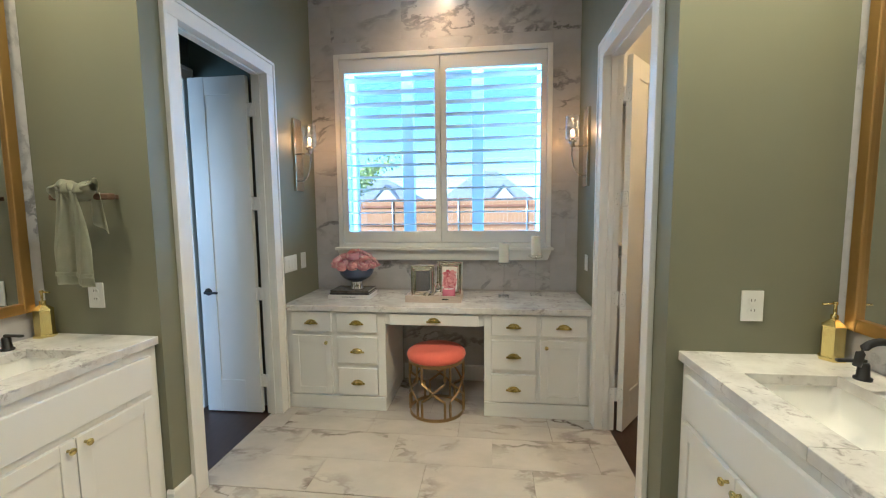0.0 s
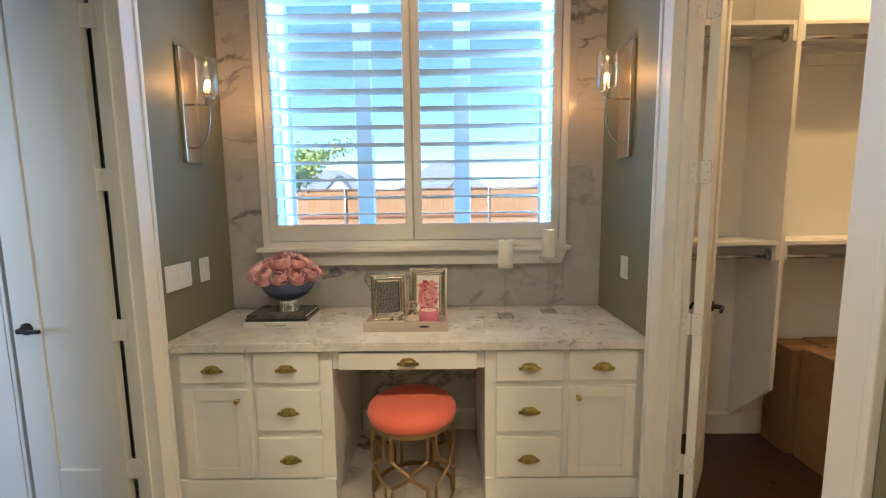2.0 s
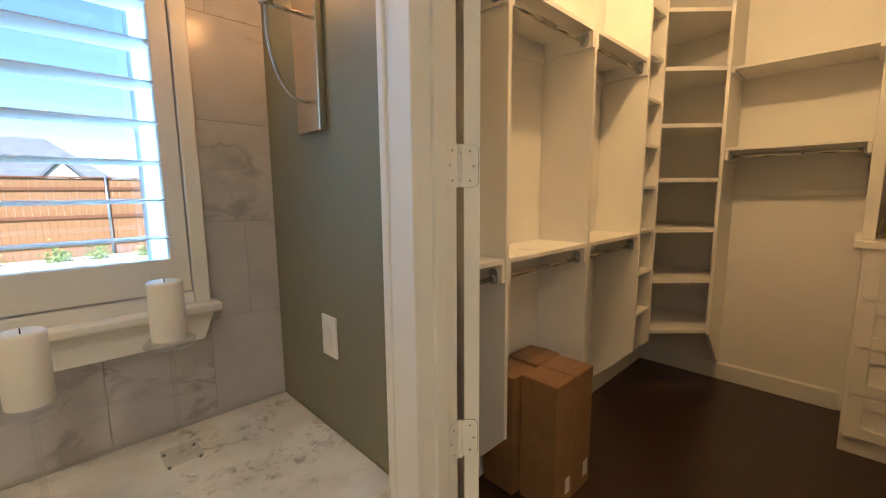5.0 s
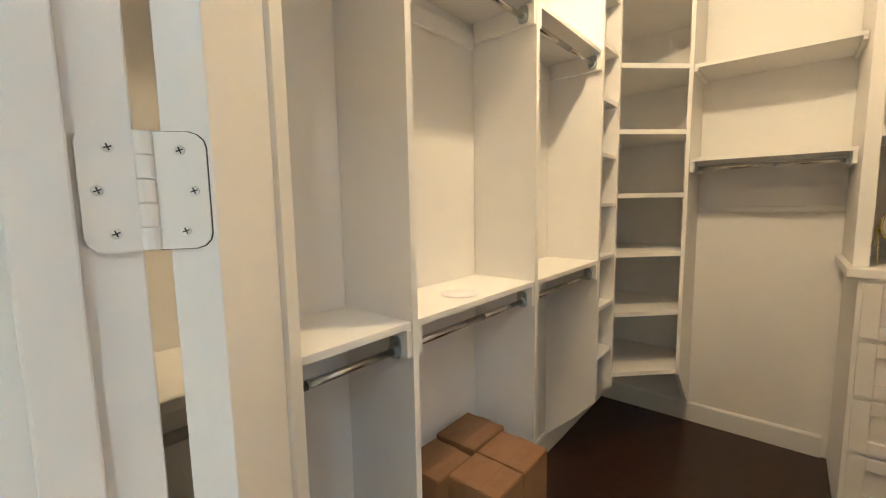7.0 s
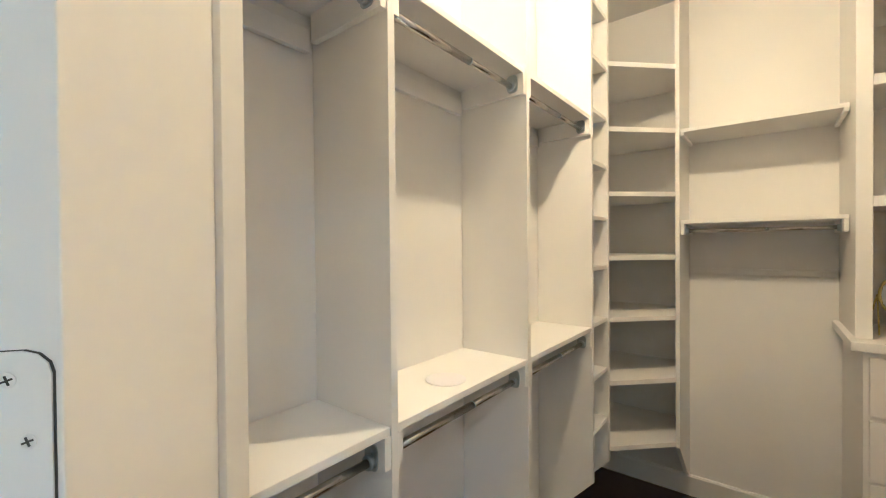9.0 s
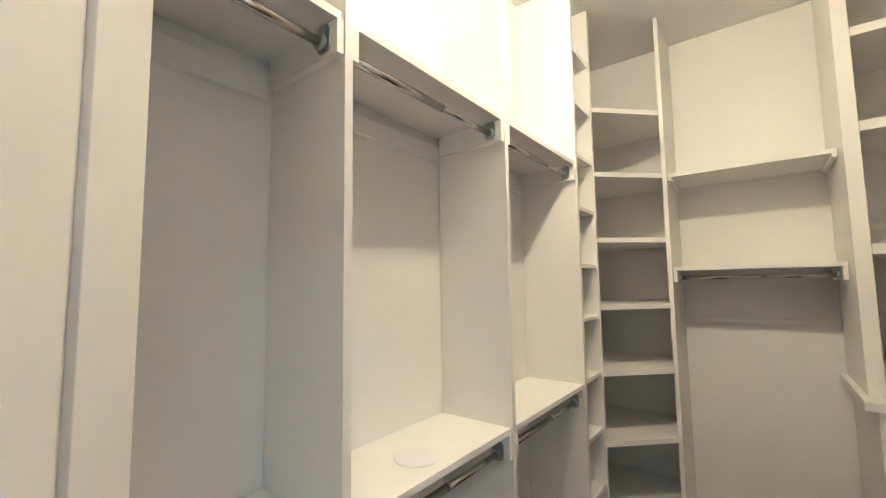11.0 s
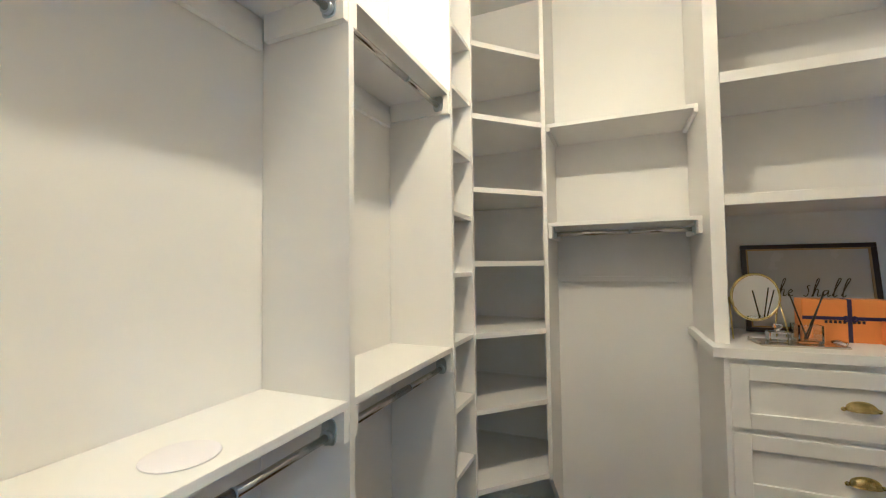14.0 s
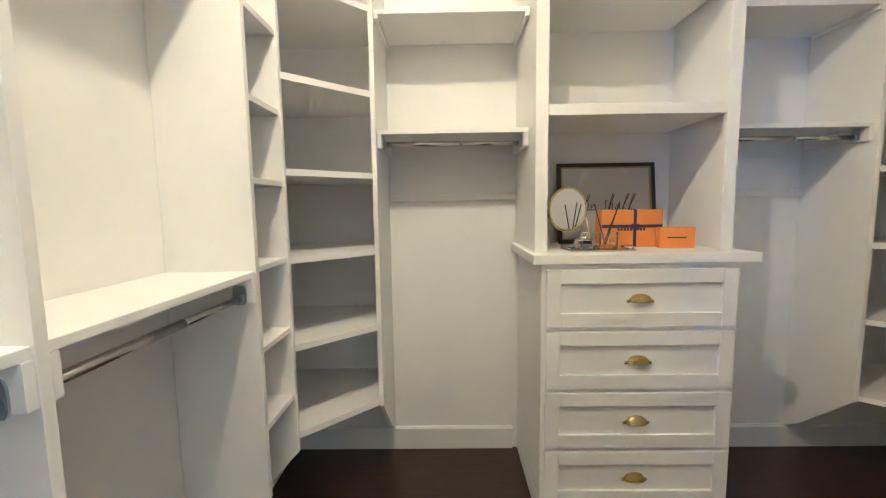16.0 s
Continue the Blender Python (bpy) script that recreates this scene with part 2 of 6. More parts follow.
M_PETAL = petals("pink_petals")
M_LEAF = leaves("tree_leaves", (0.16, 0.22, 0.05), (0.38, 0.42, 0.11))
M_SHRUB = leaves("shrub_leaves", (0.12, 0.19, 0.04), (0.30, 0.36, 0.10))
M_BARK = wood("bark", (0.09, 0.06, 0.04), (0.16, 0.11, 0.08), 0.9)
M_FENCE = wood("cedar_fence", (0.25, 0.115, 0.045), (0.36, 0.19, 0.085), 0.8, (14, 14, 1.2), 0.3)
M_FENCERAIL = wood("cedar_rail", (0.15, 0.055, 0.025), (0.24, 0.095, 0.045), 0.8, (1.2, 14, 14), 0.3)
M_GRASS = fabric("lawn", (0.06, 0.085, 0.025), (0.11, 0.13, 0.045), 0.95, 60.0)
M_GRAVEL = paint("pale_gravel", (0.60, 0.57, 0.52), 0.9, 0.3, 30.0, 1.0)
M_ROOF = paint("grey_shingle_roof", (0.16, 0.165, 0.185), 0.9, 0.15, 8.0, 0.6)
M_HOUSE = paint("pale_house_brick", (0.50, 0.46, 0.42), 0.9, 0.12, 20.0, 0.4)
M_STREAK = metal("bowl_midnight_blue_silver", (0.12, 0.15, 0.25), 0.3)
M_BOOKBLACK = paint("black_book_cloth", (0.02, 0.02, 0.024), 0.45)
M_BOOKDARK = fabric("dark_patterned_cover", (0.006, 0.007, 0.012), (0.20, 0.18, 0.16), 0.2, 30.0)
M_BOOKWHITE = paint("white_book_cover", (0.74, 0.73, 0.71), 0.45)
M_INK = Mat("black_ink", (0.02, 0.02, 0.02), 0.6).m
M_TRAY = wood("whitewashed_tray_wood", (0.46, 0.38, 0.33), (0.55, 0.47, 0.42), 0.55)
M_ORANGE = paint("orange_box_card", (0.68, 0.25, 0.012), 0.45, 0.03)
M_RIBBON = fabric("navy_ribbon", (0.02, 0.015, 0.07), (0.035, 0.025, 0.10), 0.6)
M_GREYPRINT = speckle("grey_photo_print", (0.012, 0.012, 0.014), (0.34, 0.33, 0.34))
M_SOFA = fabric("cream_upholstery", (0.52, 0.48, 0.42), (0.6, 0.56, 0.5))
M_CURTAIN = fabric("grey_green_curtain", (0.22, 0.25, 0.24), (0.36, 0.39, 0.37))
M_PILLOW = fabric("olive_pillow", (0.22, 0.22, 0.16), (0.42, 0.40, 0.33))
M_PINKPILLOW = fabric("pink_pillow", (0.5, 0.25, 0.24), (0.6, 0.33, 0.31))
M_OLDWOOD = wood("dark_towel_peg_wood", (0.10, 0.06, 0.035), (0.17, 0.10, 0.06), 0.5)
M_GOLDSILVER = metal("silver_tray_metal", (0.7, 0.66, 0.58), 0.18)


# ---- mesh helpers ----
def mesh_of(name, bm, mat, smooth=False):
    data = bpy.data.meshes.new(name)
    bm.normal_update()
    bm.to_mesh(data)
    bm.free()
    for mm in mat if isinstance(mat, (list, tuple)) else (mat,):
        data.materials.append(mm)
    if smooth:
        data.polygons.foreach_set("use_smooth", [True] * len(data.polygons))
    return data


def structure(name, bm, mat, label="", category=""):
    ob = new(name, mesh_of(name, bm, mat))
    return tagged(ob, label, category, kind="structure")


def thing(name, loc, label, category, rz=0.0, group="", kind=""):
    ob = new(name)
    ob.empty_display_size = 0.05
    ob.matrix_basis = pose(*loc, 0, 0, rz)
    return tagged(ob, label, category, group, kind)


def part(name, bm, mat, parent, label="", smooth=False):
    ob = new(name, mesh_of(name, bm, mat, smooth))
    ob.parent = parent
    if label:
        ob["label"] = label
    return ob


def solo(name, bm, mat, label, category, smooth=False, group="", loc=None, rz=0.0):
    ob = new(name, mesh_of(name, bm, mat, smooth))
    if loc:
        ob.matrix_basis = pose(*loc, 0, 0, rz)
    return tagged(ob, label, category, group)


def box(x0, x1, y0, y1, z0, z1, bevel=0.0, bm=None):
    """A box, with rounded edges where bevel is given, added to bm."""
    one = bmesh.new()
    v = [one.verts.new((x, y, z)) for x in (x0, x1) for y in (y0, y1) for z in (z0, z1)]
    for f in ((0, 1, 3, 2), (4, 6, 7, 5), (0, 4, 5, 1), (2, 3, 7, 6), (0, 2, 6, 4), (1, 5, 7, 3)):
        one.faces.new([v[i] for i in f])
    if bevel:
        bmesh.ops.bevel(one, geom=list(one.edges), offset=bevel, segments=2, affect="EDGES", profile=0.5)
    if bm is None:
        return one
    join(bm, one)
    return bm


def join(bm, other, m=None):
    """Adds the mesh other to bm, moved by m."""
    made = {v: bm.verts.new(m @ v.co if m else v.co) for v in other.verts}
    for f in other.faces:
        nf = bm.faces.new([made[v] for v in f.verts])
        nf.smooth = f.smooth
    other.free()
    return bm


def prism(points, axis, a, b, bm=None):
    """Extrudes a closed outline of (u, v) along an axis from a to b."""
    bm = bm or bmesh.new()

    def at(u, v, w):
        return {"x": (w, u, v), "y": (u, w, v), "z": (u, v, w)}[axis]

    lo = [bm.verts.new(at(u, v, a)) for u, v in points]
    hi = [bm.verts.new(at(u, v, b)) for u, v in points]
    n = len(points)
    faces = [bm.faces.new(lo), bm.faces.new(hi)]
    for i in range(n):
        faces.append(bm.faces.new((lo[i], lo[(i + 1) % n], hi[(i + 1) % n], hi[i])))
    bmesh.ops.recalc_face_normals(bm, faces=faces)
    return bm


def lathe(profile, n=32, centre=(0, 0), bm=None):
    """Turns a profile of (radius, z) round the z axis."""
    bm = bm or bmesh.new()
    rings = []
    for r, z in profile:
        if r < 1e-5:
            rings.append([bm.verts.new((centre[0], centre[1], z))])
        else:
            rings.append([bm.verts.new((centre[0] + r * math.cos(2 * math.pi * i / n), centre[1] + r * math.sin(2 * math.pi * i / n), z)) for i in range(n)])
    for a, b in zip(rings, rings[1:]):
        for i in range(n):
            j = (i + 1) % n
            if len(a) == 1 and len(b) == 1:
                continue
            if len(a) == 1:
                f = bm.faces.new((a[0], b[j], b[i]))
            elif len(b) == 1:
                f = bm.faces.new((a[i], a[j], b[0]))
            else:
                f = bm.faces.new((a[i], a[j], b[j], b[i]))
            f.smooth = True
    bmesh.ops.recalc_face_normals(bm, faces=list(bm.faces))
    return bm


def tube(points, r, n=10, bm=None, closed=False, flat=None):
    """A round bar along points; flat=(width, thickness) makes it a flat bar (width along z or up)."""
    bm = bm or bmesh.new()
    pts = [Vector(p) for p in points]
    rings = []
    k = len(pts)
    for i, p in enumerate(pts):
        a = pts[(i - 1) % k] if closed or i else p
        b = pts[(i + 1) % k] if closed or i < k - 1 else p
        d = (b - a).normalized()
        up = Vector((0, 0, 1)) if abs(d.z) < 0.95 else Vector((1, 0, 0))
        s = d.cross(up).normalized()
        u = s.cross(d).normalized()
        if flat:
            ring = [p + u * (flat[0] / 2) * cu + s * (flat[1] / 2) * cs for cu, cs in ((1, 1), (1, -1), (-1, -1), (-1, 1))]
        else:
            ring = [p + s * r * math.cos(2 * math.pi * j / n) + u * r * math.sin(2 * math.pi * j / n) for j in range(n)]
        rings.append([bm.verts.new(q) for q in ring])
    m = len(rings[0])
    for i in range(k if closed else k - 1):
        a, b = rings[i], rings[(i + 1) % k]
        for j in range(m):
            f = bm.faces.new((a[j], a[(j + 1) % m], b[(j + 1) % m], b[j]))
            f.smooth = not flat
    if not closed:
        bm.faces.new(rings[0][::-1])
        bm.faces.new(rings[-1])
    bmesh.ops.recalc_face_normals(bm, faces=list(bm.faces))
    return bm


def disc_x(cy, cz, r, x0, x1, n=20):
    """A short cylinder along x."""
    return prism([(cy + r * math.cos(2 * math.pi * i / n), cz + r * math.sin(2 * math.pi * i / n)) for i in range(n)], "x", x0, x1)


def wall_with_hole(x0, x1, y0, y1, z0, z1, along, a, b, c, d):
    """A wall box with an opening from a to b along its length and c to d in height."""
    bm = bmesh.new()
    if along == "y":
        for lo, hi, zl, zh in ((y0, a, z0, z1), (b, y1, z0, z1), (a, b, d, z1), (a, b, z0, c)):
            if hi - lo > 1e-4 and zh - zl > 1e-4:
                box(x0, x1, lo, hi, zl, zh, bm=bm)
    else:
        for lo, hi, zl, zh in ((x0, a, z0, z1), (b, x1, z0, z1), (a, b, d, z1), (a, b, z0, c)):
            if hi - lo > 1e-4 and zh - zl > 1e-4:
                box(lo, hi, y0, y1, zl, zh, bm=bm)
    return bm


def shaker(w, h, thick=0.02, rail=0.055, depth=0.008, bevel=0.0015):
    """A door or drawer front in the x-z plane, centred in x, face towards -y at y=0, with a recessed panel; one mesh."""
    bm = bmesh.new()
    box(-w / 2, w / 2, depth, thick, 0, h, bm=bm)
    box(-w / 2, -w / 2 + rail, 0, depth, 0, h, bevel, bm)
    box(w / 2 - rail, w / 2, 0, depth, 0, h, bevel, bm)
    box(-w / 2 + rail, w / 2 - rail, 0.0005, depth, 0, rail, bevel, bm)
    box(-w / 2 + rail, w / 2 - rail, 0.0005, depth, h - rail, h, bevel, bm)
    return bm


def cup_pull(w=0.095, h=0.032, d=0.024):
    """A half-round bin pull with small ears, face towards -y."""
    bm = bmesh.new()
    nu, nv = 16, 7
    grid = []
    for i in range(nu + 1):
        u = math.pi * i / nu
        row = []
        for j in range(nv + 1):
            v = 0.5 * math.pi * j / nv
            x = -math.cos(u) * w / 2 * 0.84
            s = math.sin(u) ** 0.7
            row.append(bm.verts.new((x, -d * s * math.sin(v), h * (0.5 - 1.0 + s * math.cos(v)) + 0.0)))
        grid.append(row)
    for i in range(nu):
        for j in range(nv):
            f = bm.faces.new((grid[i][j], grid[i + 1][j], grid[i + 1][j + 1], grid[i][j + 1]))
            f.smooth = True
    for s in (-1, 1):
        ear = lathe([(0, -0.003), (0.008, -0.003), (0.008, 0.0), (0.005, 0.004), (0, 0.005)], 10)
        join(bm, ear, Matrix.Translation((s * w / 2 * 0.92, -0.002, -h * 0.5 + 0.003)) @ Matrix.Rotation(radians(90), 4, "X"))
    bmesh.ops.solidify(bm, geom=list(bm.faces), thickness=0.0015)
    return bm


def knob(r=0.013):
    bm = lathe([(0, 0), (0.006, 0), (0.005, 0.012), (0.008, 0.016), (r, 0.02), (r, 0.025), (r * 0.7, 0.029), (0, 0.03)], 16)
    out = bmesh.new()
    return join(out, bm, Matrix.Rotation(radians(90), 4, "X"))


def ring_frame(x0, x1, z0, z1, i0, i1, j0, j1, y0, y1):
    """One connected rectangular frame in the x-z plane, from y0 to y1, with softened edges."""
    bm = bmesh.new()
    loops = []
    for y in (y0, y1):
        loops.append([[bm.verts.new((x, y, z)) for x, z in ((a, c), (b, c), (b, d), (a, d))] for a, b, c, d in ((x0, x1, z0, z1), (i0, i1, j0, j1))])
    (fo, fi), (bo, bi) = loops
    for k in range(4):
        n = (k + 1) % 4
        for q in ((fo[k], fo[n], fi[n], fi[k]), (bo[n], bo[k], bi[k], bi[n]), (fo[n], fo[k], bo[k], bo[n]), (fi[k], fi[n], bi[n], bi[k])):
            bm.faces.new(q)
    bmesh.ops.recalc_face_normals(bm, faces=list(bm.faces))
    bmesh.ops.bevel(bm, geom=[e for e in bm.edges if len({round(v.co.y, 5) for v in e.verts}) == 1 and abs(e.calc_face_angle(0)) > 0.5], offset=0.003, segments=2, affect="EDGES")
    return bm


# ---- structure: floors, ceilings, walls ----
WL, WR = -1.475, 0.703          # faces of the alcove's side walls
NW = 3.32                       # face of the window wall
TY = 1.615                      # face of the walls beside the basins
D0, D1, DH = 1.84, 2.60, 2.35   # doorways: near edge, far edge, head

structure("floor_bathroom", box(-2.2, 1.45, -2.6, 3.4, -0.12, -0.008), M_GROUT, "pale grout bed under marble floor tiles", "floor")
structure("floor_closet", box(0.787, 3.95, -0.3, 3.4, -0.12, 0.0), M_DARKWOOD, "dark brown stained closet floor, smooth and slightly glossy", "floor")
structure("floor_bedroom", box(-6.2, -1.549, -0.4, 4.5, -0.12, 0.0), M_DARKWOOD, "dark brown stained wooden bedroom floor", "floor")
structure("ceiling_bathroom", box(-2.2, 0.80, -2.6, 3.62, TOP, TOP + 0.12, bm=box(0.80, 1.45, -2.6, 1.80, TOP, TOP + 0.12)), M_CEIL, "white textured bathroom ceiling", "ceiling")
structure("ceiling_closet", box(0.806, 3.95, 1.81, 3.62, TOPC, TOPC + 0.1, bm=box(1.46, 3.95, -0.3, 1.81, TOPC, TOPC + 0.1)), M_CEIL, "white closet ceiling", "ceiling")
structure("ceiling_bedroom", box(-6.2, -2.2, -0.4, 4.5, TOP, TOP + 0.12), M_CEIL, "white bedroom ceiling", "ceiling")

wall_north = structure("wall_north", wall_with_hole(-1.60, 0.806, NW, 3.62, 0, TOP, "x", -1.22, 0.45, 1.10, 2.67), M_GROUT, "window wall clad in grey veined marble tiles", "wall")
structure("wall_closet_north", box(0.806, 3.95, 3.245, 3.62, 0, TOP), M_CLOSET, "white painted closet back wall", "wall")
structure("wall_closet_east", box(3.77, 3.95, -0.3, 3.245, 0, TOP), M_CLOSET, "white painted closet end wall", "wall")
structure("wall_closet_south", box(1.45, 3.77, -0.3, -0.105, 0, TOP), M_CLOSET, "white painted closet wall", "wall")
# door wall between bathroom and closet: green towards the bathroom, white towards the closet
structure("wall_east", wall_with_hole(WR, 0.795, TY, NW, 0, TOP, "y", D0 - 0.02, D1 + 0.02, 0, DH + 0.02), M_GREEN, "sage green painted wall with a doorway", "wall")
structure("wall_closet_west", wall_with_hole(0.795, 0.806, 1.81, 3.245, 0, TOP, "y", D0 - 0.02, D1 + 0.02, 0, DH + 0.02), M_CLOSET, "white painted closet side of the door wall", "wall")
structure("wall_towel_east", box(0.795, 1.45, TY, 1.80, 0, TOP), M_GREEN, "sage green painted wall beside the basin", "wall")
structure("wall_closet_return", box(0.806, 1.46, 1.80, 1.81, 0, TOP, bm=box(1.45, 1.46, -0.105, 1.80, 0, TOP)), M_CLOSET, "white painted closet return wall", "wall")
structure("wall_basin_east", box(1.31, 1.45, -2.6, TY, 0, TOP), M_GREEN, "sage green painted wall behind the basin mirror", "wall")
structure("wall_west", wall_with_hole(-1.572, WL, TY, NW, 0, TOP, "y", D0 - 0.02, D1 + 0.02, 0, DH + 0.02), M_GREEN, "sage green painted wall with a doorway", "wall")
structure("wall_towel_west", box(-2.20, -1.572, TY, 1.82, 0, TOP), M_GREEN, "sage green painted wall behind the towel", "wall")
structure("wall_basin_west", box(-2.20, -2.07, -2.6, TY, 0, TOP), M_GREEN, "sage green painted wall behind the basin mirror", "wall")
structure("wall_south", box(-2.20, 1.45, -2.72, -2.6, 0, TOP), M_GREEN, "sage green painted bathroom wall", "wall")
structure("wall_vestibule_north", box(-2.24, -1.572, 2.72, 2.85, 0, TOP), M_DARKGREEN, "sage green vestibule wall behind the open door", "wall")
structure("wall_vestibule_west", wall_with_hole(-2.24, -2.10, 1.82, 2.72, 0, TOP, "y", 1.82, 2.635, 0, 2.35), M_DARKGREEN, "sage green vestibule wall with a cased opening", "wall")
structure("ceiling_vestibule", box(-2.10, -1.572, 1.82, 2.72, TOP - 0.02, TOP), M_CEIL, "white vestibule ceiling", "ceiling")
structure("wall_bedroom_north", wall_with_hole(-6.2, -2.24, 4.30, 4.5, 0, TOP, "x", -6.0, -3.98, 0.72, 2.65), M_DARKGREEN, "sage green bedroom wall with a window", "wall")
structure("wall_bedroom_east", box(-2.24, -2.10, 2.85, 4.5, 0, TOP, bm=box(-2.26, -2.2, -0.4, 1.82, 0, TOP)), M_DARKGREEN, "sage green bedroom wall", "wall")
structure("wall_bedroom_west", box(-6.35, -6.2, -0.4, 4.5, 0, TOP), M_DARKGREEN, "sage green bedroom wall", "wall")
# the opening is made for the unseen window_3 and its fill lamp
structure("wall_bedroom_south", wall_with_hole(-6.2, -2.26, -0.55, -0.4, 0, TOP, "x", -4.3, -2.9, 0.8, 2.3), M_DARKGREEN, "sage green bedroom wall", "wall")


def baseboard(x0, x1, y0, y1, side):
    """A baseboard 0.13 high whose top edge is eased; side: the way it faces."""
    t, h = 0.014, 0.13
    if side in "+x-x":
        s = 1 if side == "+x" else -1
        pts = [(0, 0), (s * t, 0), (s * t, h - 0.012), (s * t * 0.5, h), (0, h)]
        return structure("baseboard", prism([(x0 + u, v) for u, v in pts], "y", y0, y1), M_WHITE, "white painted baseboard", "baseboard")
    s = 1 if side == "+y" else -1
    pts = [(0, 0), (s * t, 0), (s * t, h - 0.012), (s * t * 0.5, h), (0, h)]
    return structure("baseboard", prism([(y0 + u, v) for u, v in pts], "x", x0, x1), M_WHITE, "white painted baseboard", "baseboard")


for args in ((3.77, 3.77, 2.00, 3.23, "-x"), (3.77, 3.77, -0.09, 1.15, "-x"), (0.82, 3.755, 3.245, 3.245, "-y"), (0.806, 0.806, 2.72, 3.23, "+x"),
             (WL, WL, TY, 1.732, "+x"), (WR, WR, TY, 1.744, "-x"), (-0.72, -0.035, NW - 0.008, NW - 0.008, "-y"), (-1.50, WL + 0.014, TY, TY, "-y"), (WR - 0.014, 0.74, TY, TY, "-y"),
             (-2.10, -2.10, 2.70, 2.72, "+x"), (-2.09, -1.62, 2.72, 2.72, "-y"), (-6.1, -2.3, 4.30, 4.30, "-y"), (1.46, 3.75, -0.105, -0.105, "+y"), (1.46, 1.46, -0.09, 1.8, "+x")):
    baseboard(*args)


def door_casing(name, face, way, y0, y1, top):
    """Casing round a doorway in a wall of constant x: legs and head with a raised outer bead."""
    w, t = 0.092, 0.018
    bm = bmesh.new()
    a, b = sorted((face, face + way * t))
    c, d = sorted((face, face + way * (t + 0.008)))
    for lo, hi, zl, zh in ((y0 - w, y0, 0, top), (y1, y1 + w, 0, top), (y0 - w, y1 + w, top, top + w)):
        box(a, b, lo, hi, zl, zh, 0.003, bm)
    for lo, hi, zl, zh in ((y0 - w - 0.003, y0 - w + 0.018, 0, top + w), (y1 + w - 0.018, y1 + w + 0.003, 0, top + w), (y0 - w, y1 + w, top + w - 0.018, top + w + 0.003)):
        box(c, d, lo, hi, zl, zh, 0.004, bm)
    return structure(name, bm, M_WHITE, "white painted door casing", "door casing")


def door_jamb(name, x0, x1, y0, y1, top):
    bm = bmesh.new()
    box(x0, x1, y0 - 0.02, y0, 0, top + 0.02, 0.002, bm)
    box(x0, x1, y1, y1 + 0.02, 0, top + 0.02, 0.002, bm)
    box(x0, x1, y0, y1, top, top + 0.02, 0.002, bm)
    mid = (x0 + x1) / 2
    box(mid - 0.02, mid + 0.014, y0, y0 + 0.011, 0, top, 0.002, bm)
    box(mid - 0.02, mid + 0.014, y1 - 0.011, y1, 0, top, 0.002, bm)
    box(mid - 0.02, mid + 0.014, y0 + 0.011, y1 - 0.011, top - 0.011, top, 0.002, bm)
    return structure(name, bm, M_WHITE, "white painted door jamb", "door jamb")


door_casing("door_casing_east", WR, -1, D0, D1, DH)
door_jamb("door_jamb_east", WR - 0.002, 0.808, D0, D1, DH)
door_casing("door_casing_west", WL, 1, D0 - 0.014, D1, DH)
door_jamb("door_jamb_west", -1.574, WL + 0.002, D0 - 0.014, D1, DH)
door_casing("door_casing_vestibule", -2.10, 1, 1.84, 2.625, 2.35)
structure("door_jamb_vestibule", box(-2.242, -2.098, 2.62, 2.64, 0, 2.35, 0.002), M_WHITE, "white painted jamb of the cased opening", "door jamb")


# ---- doors ----
def lever(parent, x, z, side):
    """A round rose with a lever, on the face side (+1/-1 along y)."""
    bm = lathe([(0, 0), (0.026, 0), (0.026, 0.006), (0.012, 0.01), (0.011, 0.04), (0, 0.042)], 18)
    out = join(bmesh.new(), bm, Matrix.Translation((x, 0, z)) @ Matrix.Rotation(radians(90 if side < 0 else -90), 4, "X"))
    box(x - 0.095 if x > 0.2 else x, x if x > 0.2 else x + 0.095, min(side * 0.036, side * 0.05), max(side * 0.036, side * 0.05), z - 0.008, z + 0.008, 0.004, out)
    return part("door_handle", out, M_BLACK, parent, "matt black lever handle")


def door_leaf(name, hinge, rz, label, w=0.415, h=2.335, t=0.035, flip=1):
    """A narrow two-panel leaf: hinge edge at x=0, running along +x, thickness along +y."""
    d = thing(name, (*hinge, 0.008), label, "door", rz, kind="structure")
    s = 0.115
    part("stile", box(0, s, 0, t, 0, h, 0.001), M_WHITE, d)
    part("stile", box(w - s, w, 0, t, 0, h, 0.001), M_WHITE, d)
    part("bottom_rail", box(s, w - s, 0.0005, t - 0.0005, 0, 0.235, 0.004), M_WHITE, d)
    part("top_rail", box(s, w - s, 0.0005, t - 0.0005, h - 0.12, h, 0.004), M_WHITE, d)
    part("panel", box(s - 0.012, w - s + 0.012, 0.009, t - 0.009, 0.225, h - 0.11), M_WHITE, d)
    lever(d, w - 0.06, 0.872, -1)
    lever(d, w - 0.06, 0.872, 1).location = (0, t, 0)
    return d


